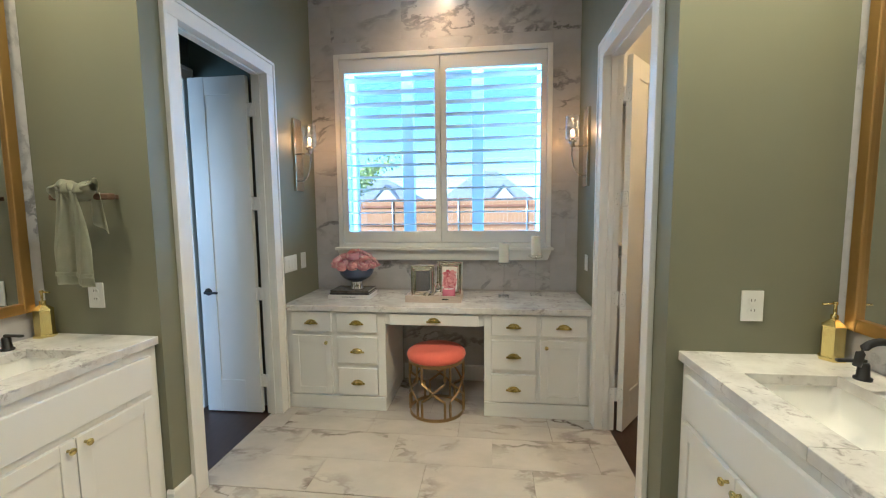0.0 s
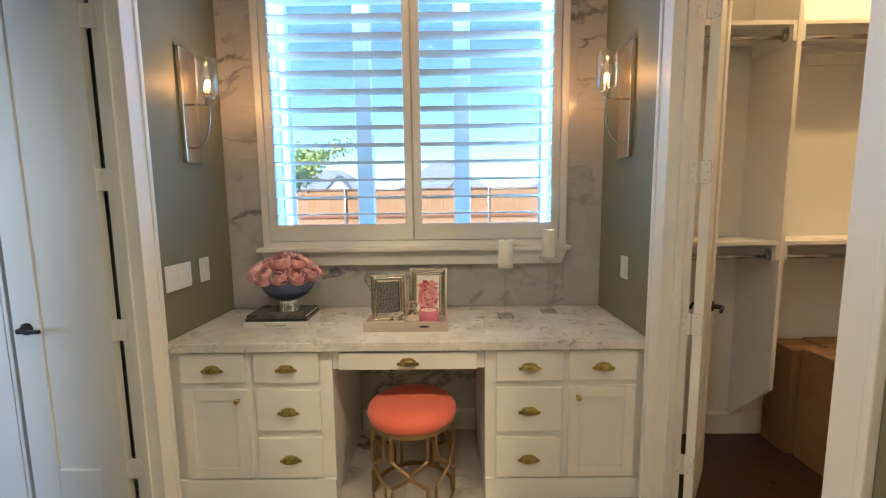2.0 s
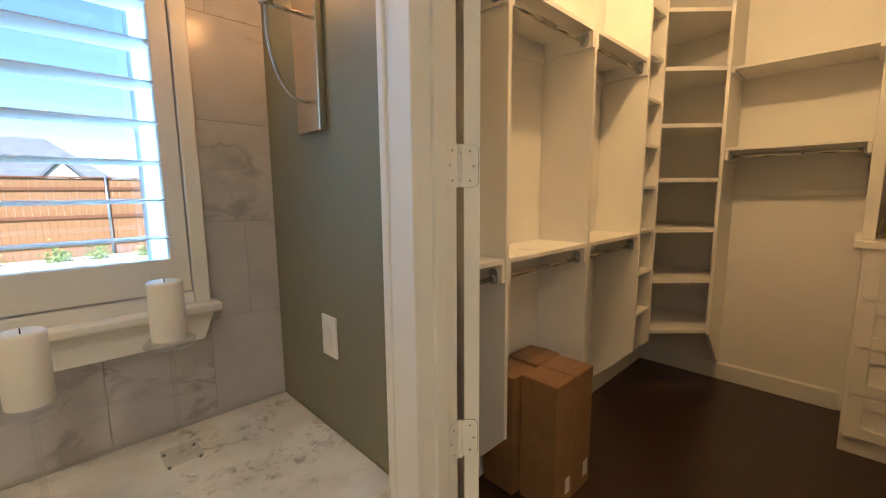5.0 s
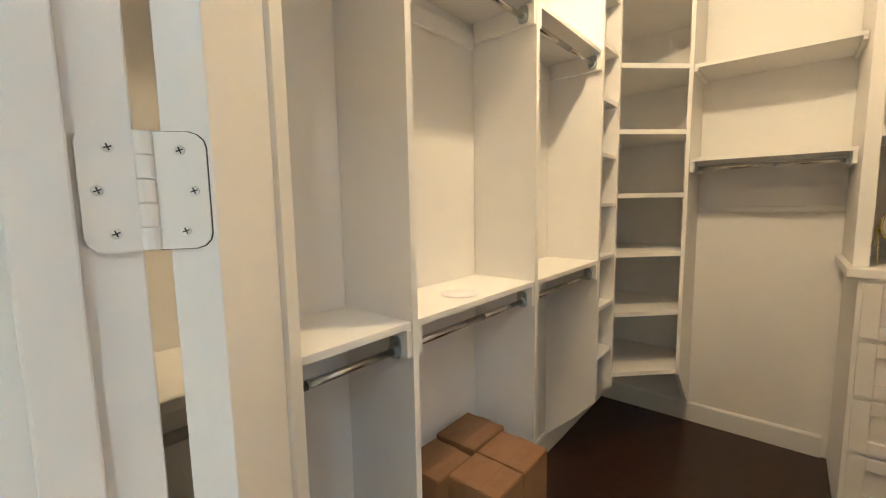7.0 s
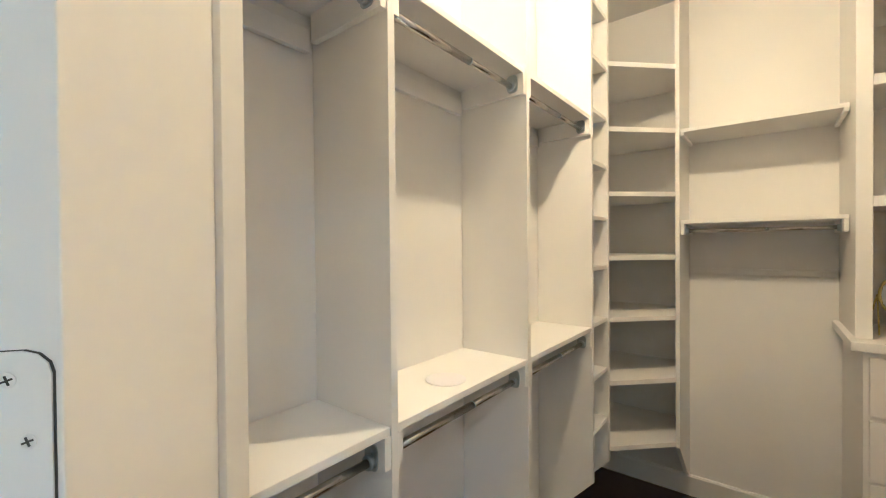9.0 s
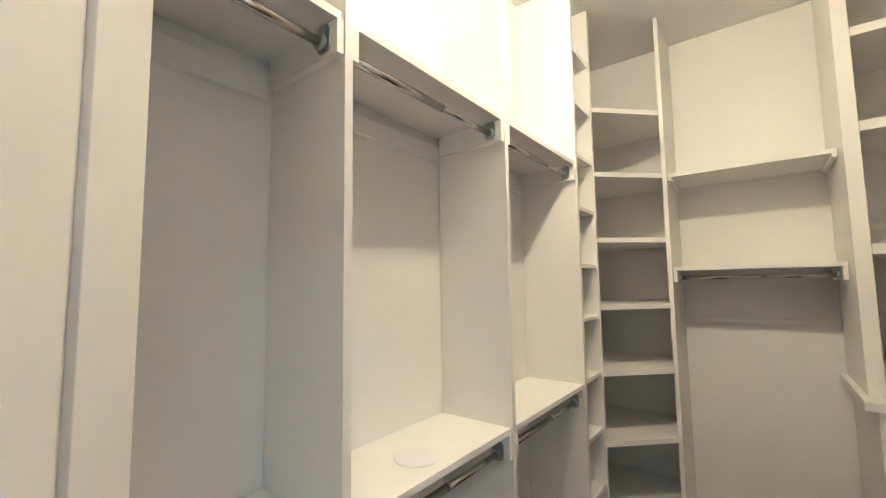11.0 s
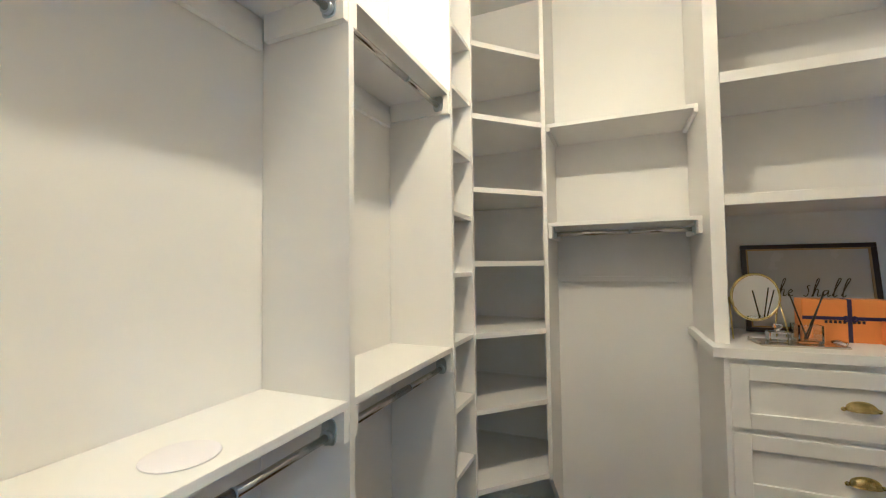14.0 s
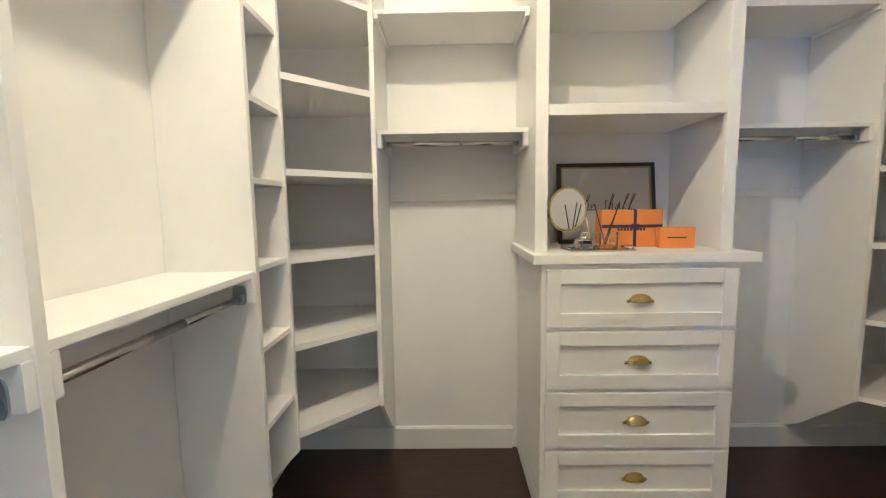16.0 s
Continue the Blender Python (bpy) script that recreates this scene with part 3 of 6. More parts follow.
def hinge(name_z, x, y, rz, fold=0.0, back=0.0):
    """A butt hinge: knuckle barrel and two leaves with screws. Local x: over the door edge; -x: over the jamb."""
    h = thing("door_hinge", (x, y, name_z - 0.045), "white painted butt hinge with cross-head screws", "hinge", rz, group="door hinges")
    for k in range(5):
        barrel = lathe([(0, 0.0004), (0.0060, 0.0004), (0.0065, 0.0010), (0.0065, 0.0170), (0.0060, 0.0176), (0, 0.0176)], 20, (0, -0.004))
        for face_ in barrel.faces:
            face_.smooth = False
        part("knuckle", barrel, M_WHITE, h).location = (0, 0, 0.018 * k)
    for sx in (-1, 1):
        pts = [(0.004, 0), (0.030, 0), (0.036, 0.002), (0.0405, 0.0065), (0.042, 0.012), (0.042, 0.078), (0.0405, 0.0835), (0.036, 0.088), (0.030, 0.09), (0.004, 0.09)]
        lf = part("hinge_leaf", prism([(sx * u, v) for u, v in pts], "y", -0.0015, 0.0015), M_WHITE, h)
        for u, v in ((0.024, 0.014), (0.032, 0.045), (0.024, 0.076)):
            at = Matrix.Translation((sx * u, -0.0015, v)) @ Matrix.Rotation(radians(90), 4, "X")
            sc = join(bmesh.new(), lathe([(0, 0), (0.0038, 0), (0.0034, 0.0005), (0, 0.0006)], 14), at)
            heads = len(sc.faces)
            for turn in (20, 110):
                join(sc, box(-0.0026, 0.0026, -0.0005, 0.0005, 0.0003, 0.0009), at @ Matrix.Rotation(radians(turn), 4, "Z"))
            screw = part("screw", sc, M_WHITE, lf, "cross-head screw painted over")
            screw.data.materials.append(M_SLOT)
            for poly in screw.data.polygons:
                poly.material_index = int(poly.index >= heads)
        if sx > 0:
            rim = [(u + (0.0009 if u > 0.02 else 0), v + (-0.0005 if v < 0.03 else 0.0005 if v > 0.06 else 0)) for u, v in pts]
            part("mortise_gap", prism(rim, "y", -0.0004, 0.0012), M_SLOT, h, "dark gap round the let-in hinge leaf")
        if sx < 0 and fold:
            lf.matrix_basis = Matrix.Rotation(radians(fold), 4, "Z") @ Matrix.Translation((0, -back, 0))
    return h


door_leaf("door_closet", (0.851, 2.572), 52.0, "white narrow panelled closet door, standing open", 0.403)
door_leaf("door_bedroom", (-1.606, 2.62), 180, "white narrow panelled door, standing open against the vestibule wall")
for hz in (0.244, 0.869, 1.494, 2.119):
    hinge(hz, 0.8145, 2.600, -38, 38, 0.003)
    hinge(hz, -1.588, 2.592, 180)

# ---- window and shutters ----
window_1 = thing("window_1", (-0.385, 3.55, 1.12), "white framed triple window with two mullions", "window", kind="structure")
fr = bmesh.new()
box(-0.835, -0.78, -0.04, 0.04, 0, 1.55, 0.004, fr)
box(0.78, 0.835, -0.04, 0.04, 0, 1.55, 0.004, fr)
box(-0.78, 0.78, -0.04, 0.04, 0, 0.06, 0.004, fr)
box(-0.78, 0.78, -0.04, 0.04, 1.49, 1.55, 0.004, fr)
part("window_frame", fr, M_WHITE, window_1)
for mx in (-0.315, 0.29):
    part("mullion", box(mx - 0.05, mx + 0.05, -0.038, 0.038, 0.06, 1.49, 0.006), M_WHITE, window_1)
for a, b in ((-0.78, -0.365), (-0.265, 0.24), (0.34, 0.78)):
    p = part("pane", box(a, b, -0.003, 0.003, 0.06, 1.49), M_GLASS, window_1, "clear glass pane")
    p.visible_shadow = False
rv = bmesh.new()
box(-1.235, -1.216, 3.324, 3.508, 1.104, 2.666, bm=rv)
box(0.446, 0.465, 3.324, 3.508, 1.104, 2.666, bm=rv)
box(-1.235, 0.465, 3.324, 3.508, 1.085, 1.104, bm=rv)
box(-1.235, 0.465, 3.324, 3.508, 2.666, 2.685, bm=rv)
structure("window_reveal", rv, M_WHITE, "white window reveal", "window reveal")

sh = thing("plantation_shutters", (-0.385, 3.29, 1.135), "white plantation shutters with open louvres over the window", "shutters")
fr = bmesh.new()
box(-0.875, -0.835, -0.012, 0.03, 0, 1.57, 0.004, fr)
box(0.835, 0.875, -0.012, 0.03, 0, 1.57, 0.004, fr)
box(-0.835, 0.835, -0.012, 0.03, 1.53, 1.57, 0.004, fr)
box(-0.835, 0.835, -0.012, 0.03, 0, 0.035, 0.004, fr)
part("shutter_frame", fr, M_WHITE, sh)
# strips added behind the panels so no light leaks round their edges
rb = bmesh.new()
for a, b, c, d_ in ((-0.86, -0.80, 0.0, 1.57), (0.80, 0.86, 0.0, 1.57), (-0.80, 0.80, 0.0, 0.07), (-0.80, 0.80, 1.49, 1.57)):
    box(a, b, 0.0305, 0.040, c, d_, bm=rb)
box(-0.02, 0.02, 0.0275, 0.036, 0.07, 1.49, bm=rb)
part("rebate", rb, M_WHITE, sh)
LOUVRES, PITCH = 13, 0.0975
for s in (-1, 1):
    x0, x1 = (0.004, 0.832) if s > 0 else (-0.832, -0.004)
    i0, i1 = (0.047, 0.787) if s > 0 else (-0.787, -0.047)
    panel = part("shutter_panel", ring_frame(x0, x1, 0.038, 1.527, i0, i1, 0.132, 1.418, -0.004, 0.026), M_WHITE, sh)
    for k in range(LOUVRES):
        n = 12
        out = [(0.055 * math.cos(2 * math.pi * i / n), 0.0055 * math.sin(2 * math.pi * i / n)) for i in range(n)]
        lv = part("louvre", prism(out, "x", i0 + 0.002, i1 - 0.002), M_WHITE, panel)
        lv.matrix_basis = pose(0, 0.013, 0.132 + 0.058 + PITCH * k, -3, 0, 0)

sill = bmesh.new()
box(-1.285, 0.508, 3.235, 3.312, 1.112, 1.136, 0.006, sill)
prism([(-1.275, 1.112), (0.497, 1.112), (0.465, 1.03), (-1.243, 1.03)], "y", 3.275, 3.312, sill)
structure("window_sill", sill, M_WHITE, "white painted window sill with an apron", "window sill")


# ---- make-up desk ----
FY = 2.705   # plane of the drawer fronts


def pull_on(parent, x, z, w=0.095):
    p = part("cup_pull", cup_pull(w), M_BRASS, parent, "brushed brass cup pull", True)
    p.location = (x, 0, z)
    return p


def front(parent, name, x0, x1, z0, z1, y, handle="cup", rail=0.0, knob_at=None):
    """A drawer or door front of a cabinet at the plane y, with its handle."""
    w, h = x1 - x0, z1 - z0
    if rail:
        bm = shaker(w, h, 0.018, rail)
    else:
        bm = box(-w / 2, w / 2, 0, 0.018, 0, h, 0.004)
    f = part(name, bm, M_WHITE, parent)
    f.location = ((x0 + x1) / 2, y, z0)
    if handle == "cup":
        pull_on(f, 0, h / 2)
    elif knob_at:
        k = part("knob", knob(), M_BRASS, f, "small brass knob")
        k.location = knob_at
    return f


def desk_cabinet(x0, x1, fronts, label):
    c = thing("desk_cabinet", (0, 0, 0), label, "cabinet", group="make-up desk cabinets")
    c.location = ((x0 + x1) / 2, FY, 0)
    o = (x0 + x1) / 2
    bm = bmesh.new()
    box(x0 - o, x1 - o, 0.0185, 0.58, 0.10, 0.728, 0.002, bm)
    part("body", bm, M_WHITE, c)
    part("plinth", box(x0 - o, x1 - o, 0.004, 0.57, 0, 0.0995, 0.003), M_WHITE, c)
    for kind, a, b, z0, z1, kn in fronts:
        if kind == "drawer":
            front(c, "drawer", a - o, b - o, z0, z1, 0)
        else:
            front(c, "cabinet_door", a - o, b - o, z0, z1, 0, "", 0.05, (kn, 0, z1 - z0 - 0.045))
    return c


desk_cabinet(WL + 0.002, -0.728, [("drawer", -1.42, -1.122, 0.577, 0.72, 0), ("door", -1.42, -1.122, 0.112, 0.545, 0.115),
             ("drawer", -1.083, -0.785, 0.577, 0.72, 0), ("drawer", -1.083, -0.785, 0.347, 0.54, 0), ("drawer", -1.083, -0.785, 0.112, 0.31, 0)],
             "white painted desk cabinet with four drawers and a door")
desk_cabinet(-0.03, WR - 0.002, [("drawer", 0.02, 0.322, 0.577, 0.72, 0), ("drawer", 0.02, 0.322, 0.335, 0.545, 0), ("drawer", 0.02, 0.322, 0.108, 0.305, 0),
             ("drawer", 0.352, 0.655, 0.577, 0.72, 0), ("door", 0.352, 0.655, 0.112, 0.55, -0.115)],
             "white painted desk cabinet with drawers and a door beside the doorway")
pen = thing("pencil_drawer", (-0.379, FY, 0.6), "white apron drawer over the knee space", "drawer")
part("apron", box(-0.347, 0.347, 0.019, 0.045, 0.035, 0.128, 0.002), M_WHITE, pen)
front(pen, "drawer_front", -0.313, 0.313, 0.037, 0.118, -0.004)
part("drawer_box", box(-0.30, 0.30, 0.046, 0.45, 0.045, 0.11), M_WHITE, pen)
solo("desk_countertop", box(WL + 0.002, WR - 0.002, 2.688, 3.311, 0.7285, 0.770, 0.004), M_QUARTZ, "white quartz countertop with grey flecked veins over the make-up desk", "countertop")


def stool():
    s = thing("vanity_stool", (-0.37, 2.77, 0), "round coral velvet stool on an openwork antique gold base", "stool")
    seat = lathe([(0, 0.395), (0.19, 0.395), (0.205, 0.402), (0.21, 0.42), (0.205, 0.44), (0.18, 0.458), (0.10, 0.467), (0, 0.469)], 48)
    part("seat", seat, M_VELVET, s, "coral velvet seat", True)
    R = 0.193
    for z in (0.012, 0.385):
        ring = [(R * math.cos(a), R * math.sin(a), z) for a in (2 * math.pi * i / 48 for i in range(48))]
        part("ring", tube(ring, 0.0, closed=True, flat=(0.02, 0.008)), M_ANTIQUE, s)

    def arc(points):
        out = []
        for (a0, z0), (a1, z1) in zip(points, points[1:]):
            for k in range(6):
                a, z = a0 + (a1 - a0) * k / 6, z0 + (z1 - z0) * k / 6
                out.append((R * math.cos(radians(a)), R * math.sin(radians(a)), z))
        a, z = points[-1]
        return out + [(R * math.cos(radians(a)), R * math.sin(radians(a)), z)]

    for k in range(6):
        c = 270 + 60 * k
        for sgn, z_end in ((1, 0.385), (-1, 0.012)):
            mid, corner = 0.20, 0.20 + sgn * 0.065
            b = bmesh.new()
            tube(arc([(c - 24, z_end), (c - 24, corner), (c, mid + sgn * 0.006), (c + 24, corner), (c + 24, z_end)]), 0.0085, 4, b)
            for face_ in b.faces:
                face_.smooth = False
            part("brace", b, M_ANTIQUE, s)
    return s


stool()


# ---- wall sconces ----
def sconce(x, way):
    """way: -1 when the plate hangs on the wall at higher x."""
    s = thing("wall_sconce", (x, 3.008, 1.595), "aged silver wall sconce with a clear glass shade, lit", "wall lamp", group="wall sconces")
    part("back_plate", box(min(0, way * 0.022), max(0, way * 0.022), -0.062, 0.062, 0, 0.545, 0.003), M_PLATE, s)
    cx = way * 0.112
    rod = [(way * 0.022, 0, 0.075), (way * 0.06, 0, 0.085), (way * 0.092, 0, 0.13), (cx, 0, 0.21), (cx, 0, 0.30)]
    fine = []
    for i in range(len(rod) - 1):
        p0, p1, p2, p3 = (Vector(rod[max(0, min(len(rod) - 1, i + d))]) for d in (-1, 0, 1, 2))
        for k in range(6):
            t = k / 6
            fine.append(0.5 * ((2 * p1) + (p2 - p0) * t + (2 * p0 - 5 * p1 + 4 * p2 - p3) * t * t + (3 * p1 - p0 - 3 * p2 + p3) * t ** 3))
    fine.append(Vector(rod[-1]))
    part("curved_arm", tube(fine, 0.0045, 8), M_NICKEL, s)
    part("straight_arm", tube([(way * 0.022, 0, 0.285), (cx, 0, 0.285)], 0.005, 8), M_NICKEL, s)
    part("cup", lathe([(0, 0.285), (0.016, 0.285), (0.018, 0.31), (0.03, 0.315), (0.03, 0.325), (0.012, 0.33), (0.012, 0.342), (0, 0.342)], 20, (cx, 0)), M_NICKEL, s)
    part("candle_sleeve", lathe([(0, 0.3425), (0.011, 0.3425), (0.011, 0.372), (0, 0.372)], 16, (cx, 0)), M_WAX, s, "white candle sleeve")
    gl = part("glass_shade", lathe([(0.014, 0.331), (0.042, 0.333), (0.049, 0.345), (0.049, 0.50), (0.0475, 0.50), (0.0475, 0.346)], 32, (cx, 0)), M_SHADE, s, "clear seeded glass cylinder")
    gl.visible_shadow = False
    part("bulb", lathe([(0, 0.3725), (0.007, 0.374), (0.0115, 0.384), (0.010, 0.393), (0.004, 0.402), (0, 0.404)], 14, (cx, 0)), M_BULB, s, "glowing flame bulb").visible_shadow = False
    return s


sconce(WR, -1)
sconce(WL, 1)


def wall_plate(x, y0, y1, z0, z1, way, toggles, label):
    s = thing("wall_switch", (x, (y0 + y1) / 2, z0), label, "light switch")
    h, w = z1 - z0, y1 - y0
    part("cover_plate", box(min(0, way * 0.006), max(0, way * 0.006), -w / 2, w / 2, 0, h, 0.002), M_PLASTIC, s)
    for i in range(toggles):
        c = (i + 0.5) / toggles * w - w / 2
        part("rocker", box(min(way * 0.005, way * 0.010), max(way * 0.005, way * 0.010), c - 0.015, c + 0.015, h * 0.24, h * 0.76, 0.002), M_PLASTIC, s)
    return s


wall_plate(WL, 2.745, 2.93, 0.99, 1.112, 1, 4, "white four-gang rocker switch on the green wall")
wall_plate(WL, 3.005, 3.085, 0.99, 1.115, 1, 1, "white single rocker switch on the green wall")
wall_plate(WR, 2.945, 3.02, 0.992, 1.107, -1, 1, "white single outlet plate on the green wall")


def outlet(x, z, label):
    s = thing("wall_outlet", (x, TY, z), label, "outlet", group="wall outlets")
    part("cover_plate", box(-0.039, 0.039, -0.006, 0, 0, 0.118, 0.002), M_PLASTIC, s)
    for dz in (0.028, 0.066):
        so = part("socket", prism([(0.017 * math.cos(a) , dz + 0.012 + 0.014 * math.sin(a)) for a in (2 * math.pi * i / 16 for i in range(16))], "y", -0.0085, -0.006), M_PLASTIC, s)
        for dx in (-0.006, 0.006):
            part("slot", box(dx - 0.0012, dx + 0.0012, -0.009, -0.0083, dz + 0.011, dz + 0.02), M_SLOT, so)
    return s


outlet(-1.787, 1.002, "white duplex outlet under the hanging towel")
outlet(1.004, 1.0, "white duplex outlet above the basin counter")


# ---- things on the desk ----
def book(name, x0, x1, y0, y1, z0, z1, cover, label, words=""):
    b = thing(name, ((x0 + x1) / 2, (y0 + y1) / 2, z0), label, "book", group="stacked books")
    w, d, h = (x1 - x0) / 2, (y1 - y0) / 2, z1 - z0
    bm = bmesh.new()
    box(-w, w, -d, d, 0, 0.004, 0.0012, bm)
    box(-w, w, -d, d, h - 0.004, h, 0.0012, bm)
    box(-w, w, -d, -d + 0.005, 0.0035, h - 0.0035, 0.001, bm)
    part("cover", bm, cover, b)
    part("pages", box(-w + 0.004, w - 0.004, -d + 0.005, d - 0.005, 0.004, h - 0.004), M_PAPER, b, "cream page block")
    if words:
        line = [(-0.055 + 0.0016 * k, -d - 0.0004, h * (0.45 + 0.16 * math.sin(k * 0.95) + 0.2 * math.sin(k * 0.31 + 1.0) * (k % 3 == 0))) for k in range(70) if k not in (38, 39)]
        part("lettering", tube(line, 0.0010, 5), M_INK, b, "black script stroke")
    return b


book("book", -1.225, -0.895, 2.915, 3.145, 0.770, 0.800, M_BOOKWHITE, "white hardback book with black script on the spine", "script")
book("book", -1.215, -0.905, 2.925, 3.14, 0.800, 0.815, M_BOOKBLACK, "thin black book lying under the flower bowl")
book("book", -1.21, -0.91, 2.93, 3.138, 0.815, 0.832, M_BOOKDARK, "dark patterned hardback book lying under the flower bowl")

bowl = thing("footed_bowl", (-1.03, 3.03, 0.832), "footed bowl of dark blue mercury glass on a silver foot", "bowl")
part("bowl_body", lathe([(0.03, 0.063), (0.065, 0.068), (0.10, 0.088), (0.126, 0.120), (0.139, 0.165), (0.141, 0.178), (0.136, 0.178), (0.121, 0.124), (0.095, 0.095), (0.05, 0.076), (0, 0.072)], 40), M_STREAK, bowl, "dark blue mercury glass", True)
part("foot", lathe([(0, 0), (0.053, 0), (0.054, 0.004), (0.049, 0.009), (0.047, 0.055), (0.05, 0.065), (0, 0.0655)], 32), M_CHROME, bowl, "silver cylinder foot", True)

fl = thing("flower_bouquet", (-1.035, 3.03, 0.972), "low dome of blush and pink peony blooms in the footed bowl", "flowers")
rng = random.Random(4)


def bloom(centre, axis, size):
    """A peony: cupped petals in four layers round a closed heart."""
    bm = bmesh.new()
    turn = axis.to_track_quat("Z", "Y").to_matrix()
    for layer, (count, rad, open_to) in enumerate(((7, 1.0, 1.75), (6, 0.82, 2.05), (5, 0.62, 2.3), (4, 0.38, 2.6))):
        for k in range(count):
            mid = 2 * math.pi * (k + 0.5 * (layer % 2) + rng.uniform(-0.15, 0.15)) / count
            reach = open_to * rng.uniform(0.88, 1.08)
            rows, curl, ruffle = [], rng.uniform(-0.10, 0.12), rng.uniform(0, 6)
            for j in range(6):
                v = j / 5
                th = 0.35 + (reach - 0.35) * v
                half = math.pi / count * 1.3 * math.sqrt(max(0.05, math.sin(math.pi * (0.18 + 0.72 * v))))
                line = []
                for q in range(6):
                    u = q / 2.5 - 1
                    a = mid + half * u
                    r = size * rad * (1 + curl * v * v + 0.05 * v * math.sin(5 * u + ruffle) - 0.06 * u * u)
                    line.append(bm.verts.new(Vector(centre) + turn @ Vector((r * math.sin(th) * math.cos(a), r * math.sin(th) * math.sin(a), -r * math.cos(th) * 0.85))))
                rows.append(line)
            for a, b in zip(rows, rows[1:]):
                for q in range(5):
                    bm.faces.new((a[q], a[q + 1], b[q + 1], b[q])).smooth = True
    return bm


for ring_r, ring_z, count, tilt in ((0.146, 0.078, 11, 0.9), (0.085, 0.128, 7, 0.45), (0.0, 0.152, 1, 0.0)):
    for k in range(count):
        a = 2 * math.pi * (k + 0.25) / count + ring_r
        lift = rng.uniform(-0.012, 0.012)
        axis = Vector((math.cos(a) * tilt, math.sin(a) * tilt, 1.0)).normalized()
        part("bloom", bloom((ring_r * math.cos(a), ring_r * math.sin(a), ring_z + lift), axis, rng.uniform(0.048, 0.060)), M_PETAL, fl, "layered pink petals")
rng = random.Random(8)
for k in range(10):
    a = 2 * math.pi * k / 10 + 0.3
    bm = bmesh.new()
    tip = Vector((0.165 * math.cos(a), 0.165 * math.sin(a), 0.035))
    side = Vector((-math.sin(a), math.cos(a), 0)) * 0.018
    base = Vector((0.10 * math.cos(a), 0.10 * math.sin(a), 0.055))
    v = [bm.verts.new(p) for p in (base, base.lerp(tip, 0.5) + side, tip, base.lerp(tip, 0.5) - side)]
    bm.faces.new(v)
    bmesh.ops.solidify(bm, geom=list(bm.faces), thickness=0.001)
    part("leaf", bm, M_SHRUB, fl, "green leaf under the blooms")

tray = thing("wooden_tray", (-0.40, 2.96, 0.770), "low whitewashed wooden tray holding frames and a candle", "tray")
bm = bmesh.new()
tw, td = 0.205, 0.125
box(-tw, tw, -td, td, 0, 0.008, bm=bm)
part("tray_base", bm, M_TRAY, tray)
for nm, args in (("tray_side", (-tw, tw, -td, -td + 0.012)), ("tray_side", (-tw, tw, td - 0.012, td)), ("tray_end", (-tw, -tw + 0.012, -td + 0.0122, td - 0.0122)), ("tray_end", (tw - 0.012, tw, -td + 0.0122, td - 0.0122))):
    part(nm, box(*args, 0.0082, 0.048, 0.002), M_TRAY, tray)
part("handle_slot", join(bmesh.new(), lathe([(0, 0), (0.012, 0), (0.012, 0.0012), (0, 0.0014)], 18), Matrix.Translation((0.09, -td, 0.026)) @ Matrix.Diagonal((2.2, 1, 0.45, 1)) @ Matrix.Rotation(radians(90), 4, "X")), M_SLOT, tray, "dark oval grip hole")


def photo_frame(x, y, z, w, h, rz, lean, print_mat, label):
    f = thing("photo_frame", (x, y, z), label, "picture frame", group="photo frames on the tray")
    f.matrix_basis = pose(x, y, z, -lean, 0, rz)
    for k, (inset, dep) in enumerate(((0.0, 0.010), (0.0135, 0.017), (0.027, 0.011))):
        bm = bmesh.new()
        b = 0.0128
        x0, x1, z0, z1 = -w / 2 + inset, w / 2 - inset, inset, h - inset
        outer = [(x0, z0), (x1, z0), (x1, z1), (x0, z1)]
        inner = [(x0 + b, z0 + b), (x1 - b, z0 + b), (x1 - b, z1 - b), (x0 + b, z1 - b)]
        crest = [(x0 + b * 0.6, z0 + b * 0.6), (x1 - b * 0.6, z0 + b * 0.6), (x1 - b * 0.6, z1 - b * 0.6), (x0 + b * 0.6, z1 - b * 0.6)]
        for q in range(4):
            n_ = (q + 1) % 4
            ring_ = [(outer, 0.008), (outer, -dep * 0.2), (crest, -dep * 0.6), (inner, -dep * 0.25), (inner, 0.008)]
            va = [bm.verts.new((p[q][0], y_, p[q][1])) for p, y_ in ring_]
            vb = [bm.verts.new((p[n_][0], y_, p[n_][1])) for p, y_ in ring_]
            for e in range(5):
                bm.faces.new((va[e], vb[e], vb[(e + 1) % 5], va[(e + 1) % 5]))
        bmesh.ops.recalc_face_normals(bm, faces=list(bm.faces))
        part("bevelled_band", bm, M_BEVEL, f, "bevelled mirror glass band")
    part("print", box(-w / 2 + 0.039, w / 2 - 0.039, 0.0, 0.004, 0.039, h - 0.039), print_mat, f)
    part("back_stand", box(-w * 0.2, w * 0.2, 0.009, 0.013, 0.0, h * 0.7), M_BOOKBLACK, f)
    return f


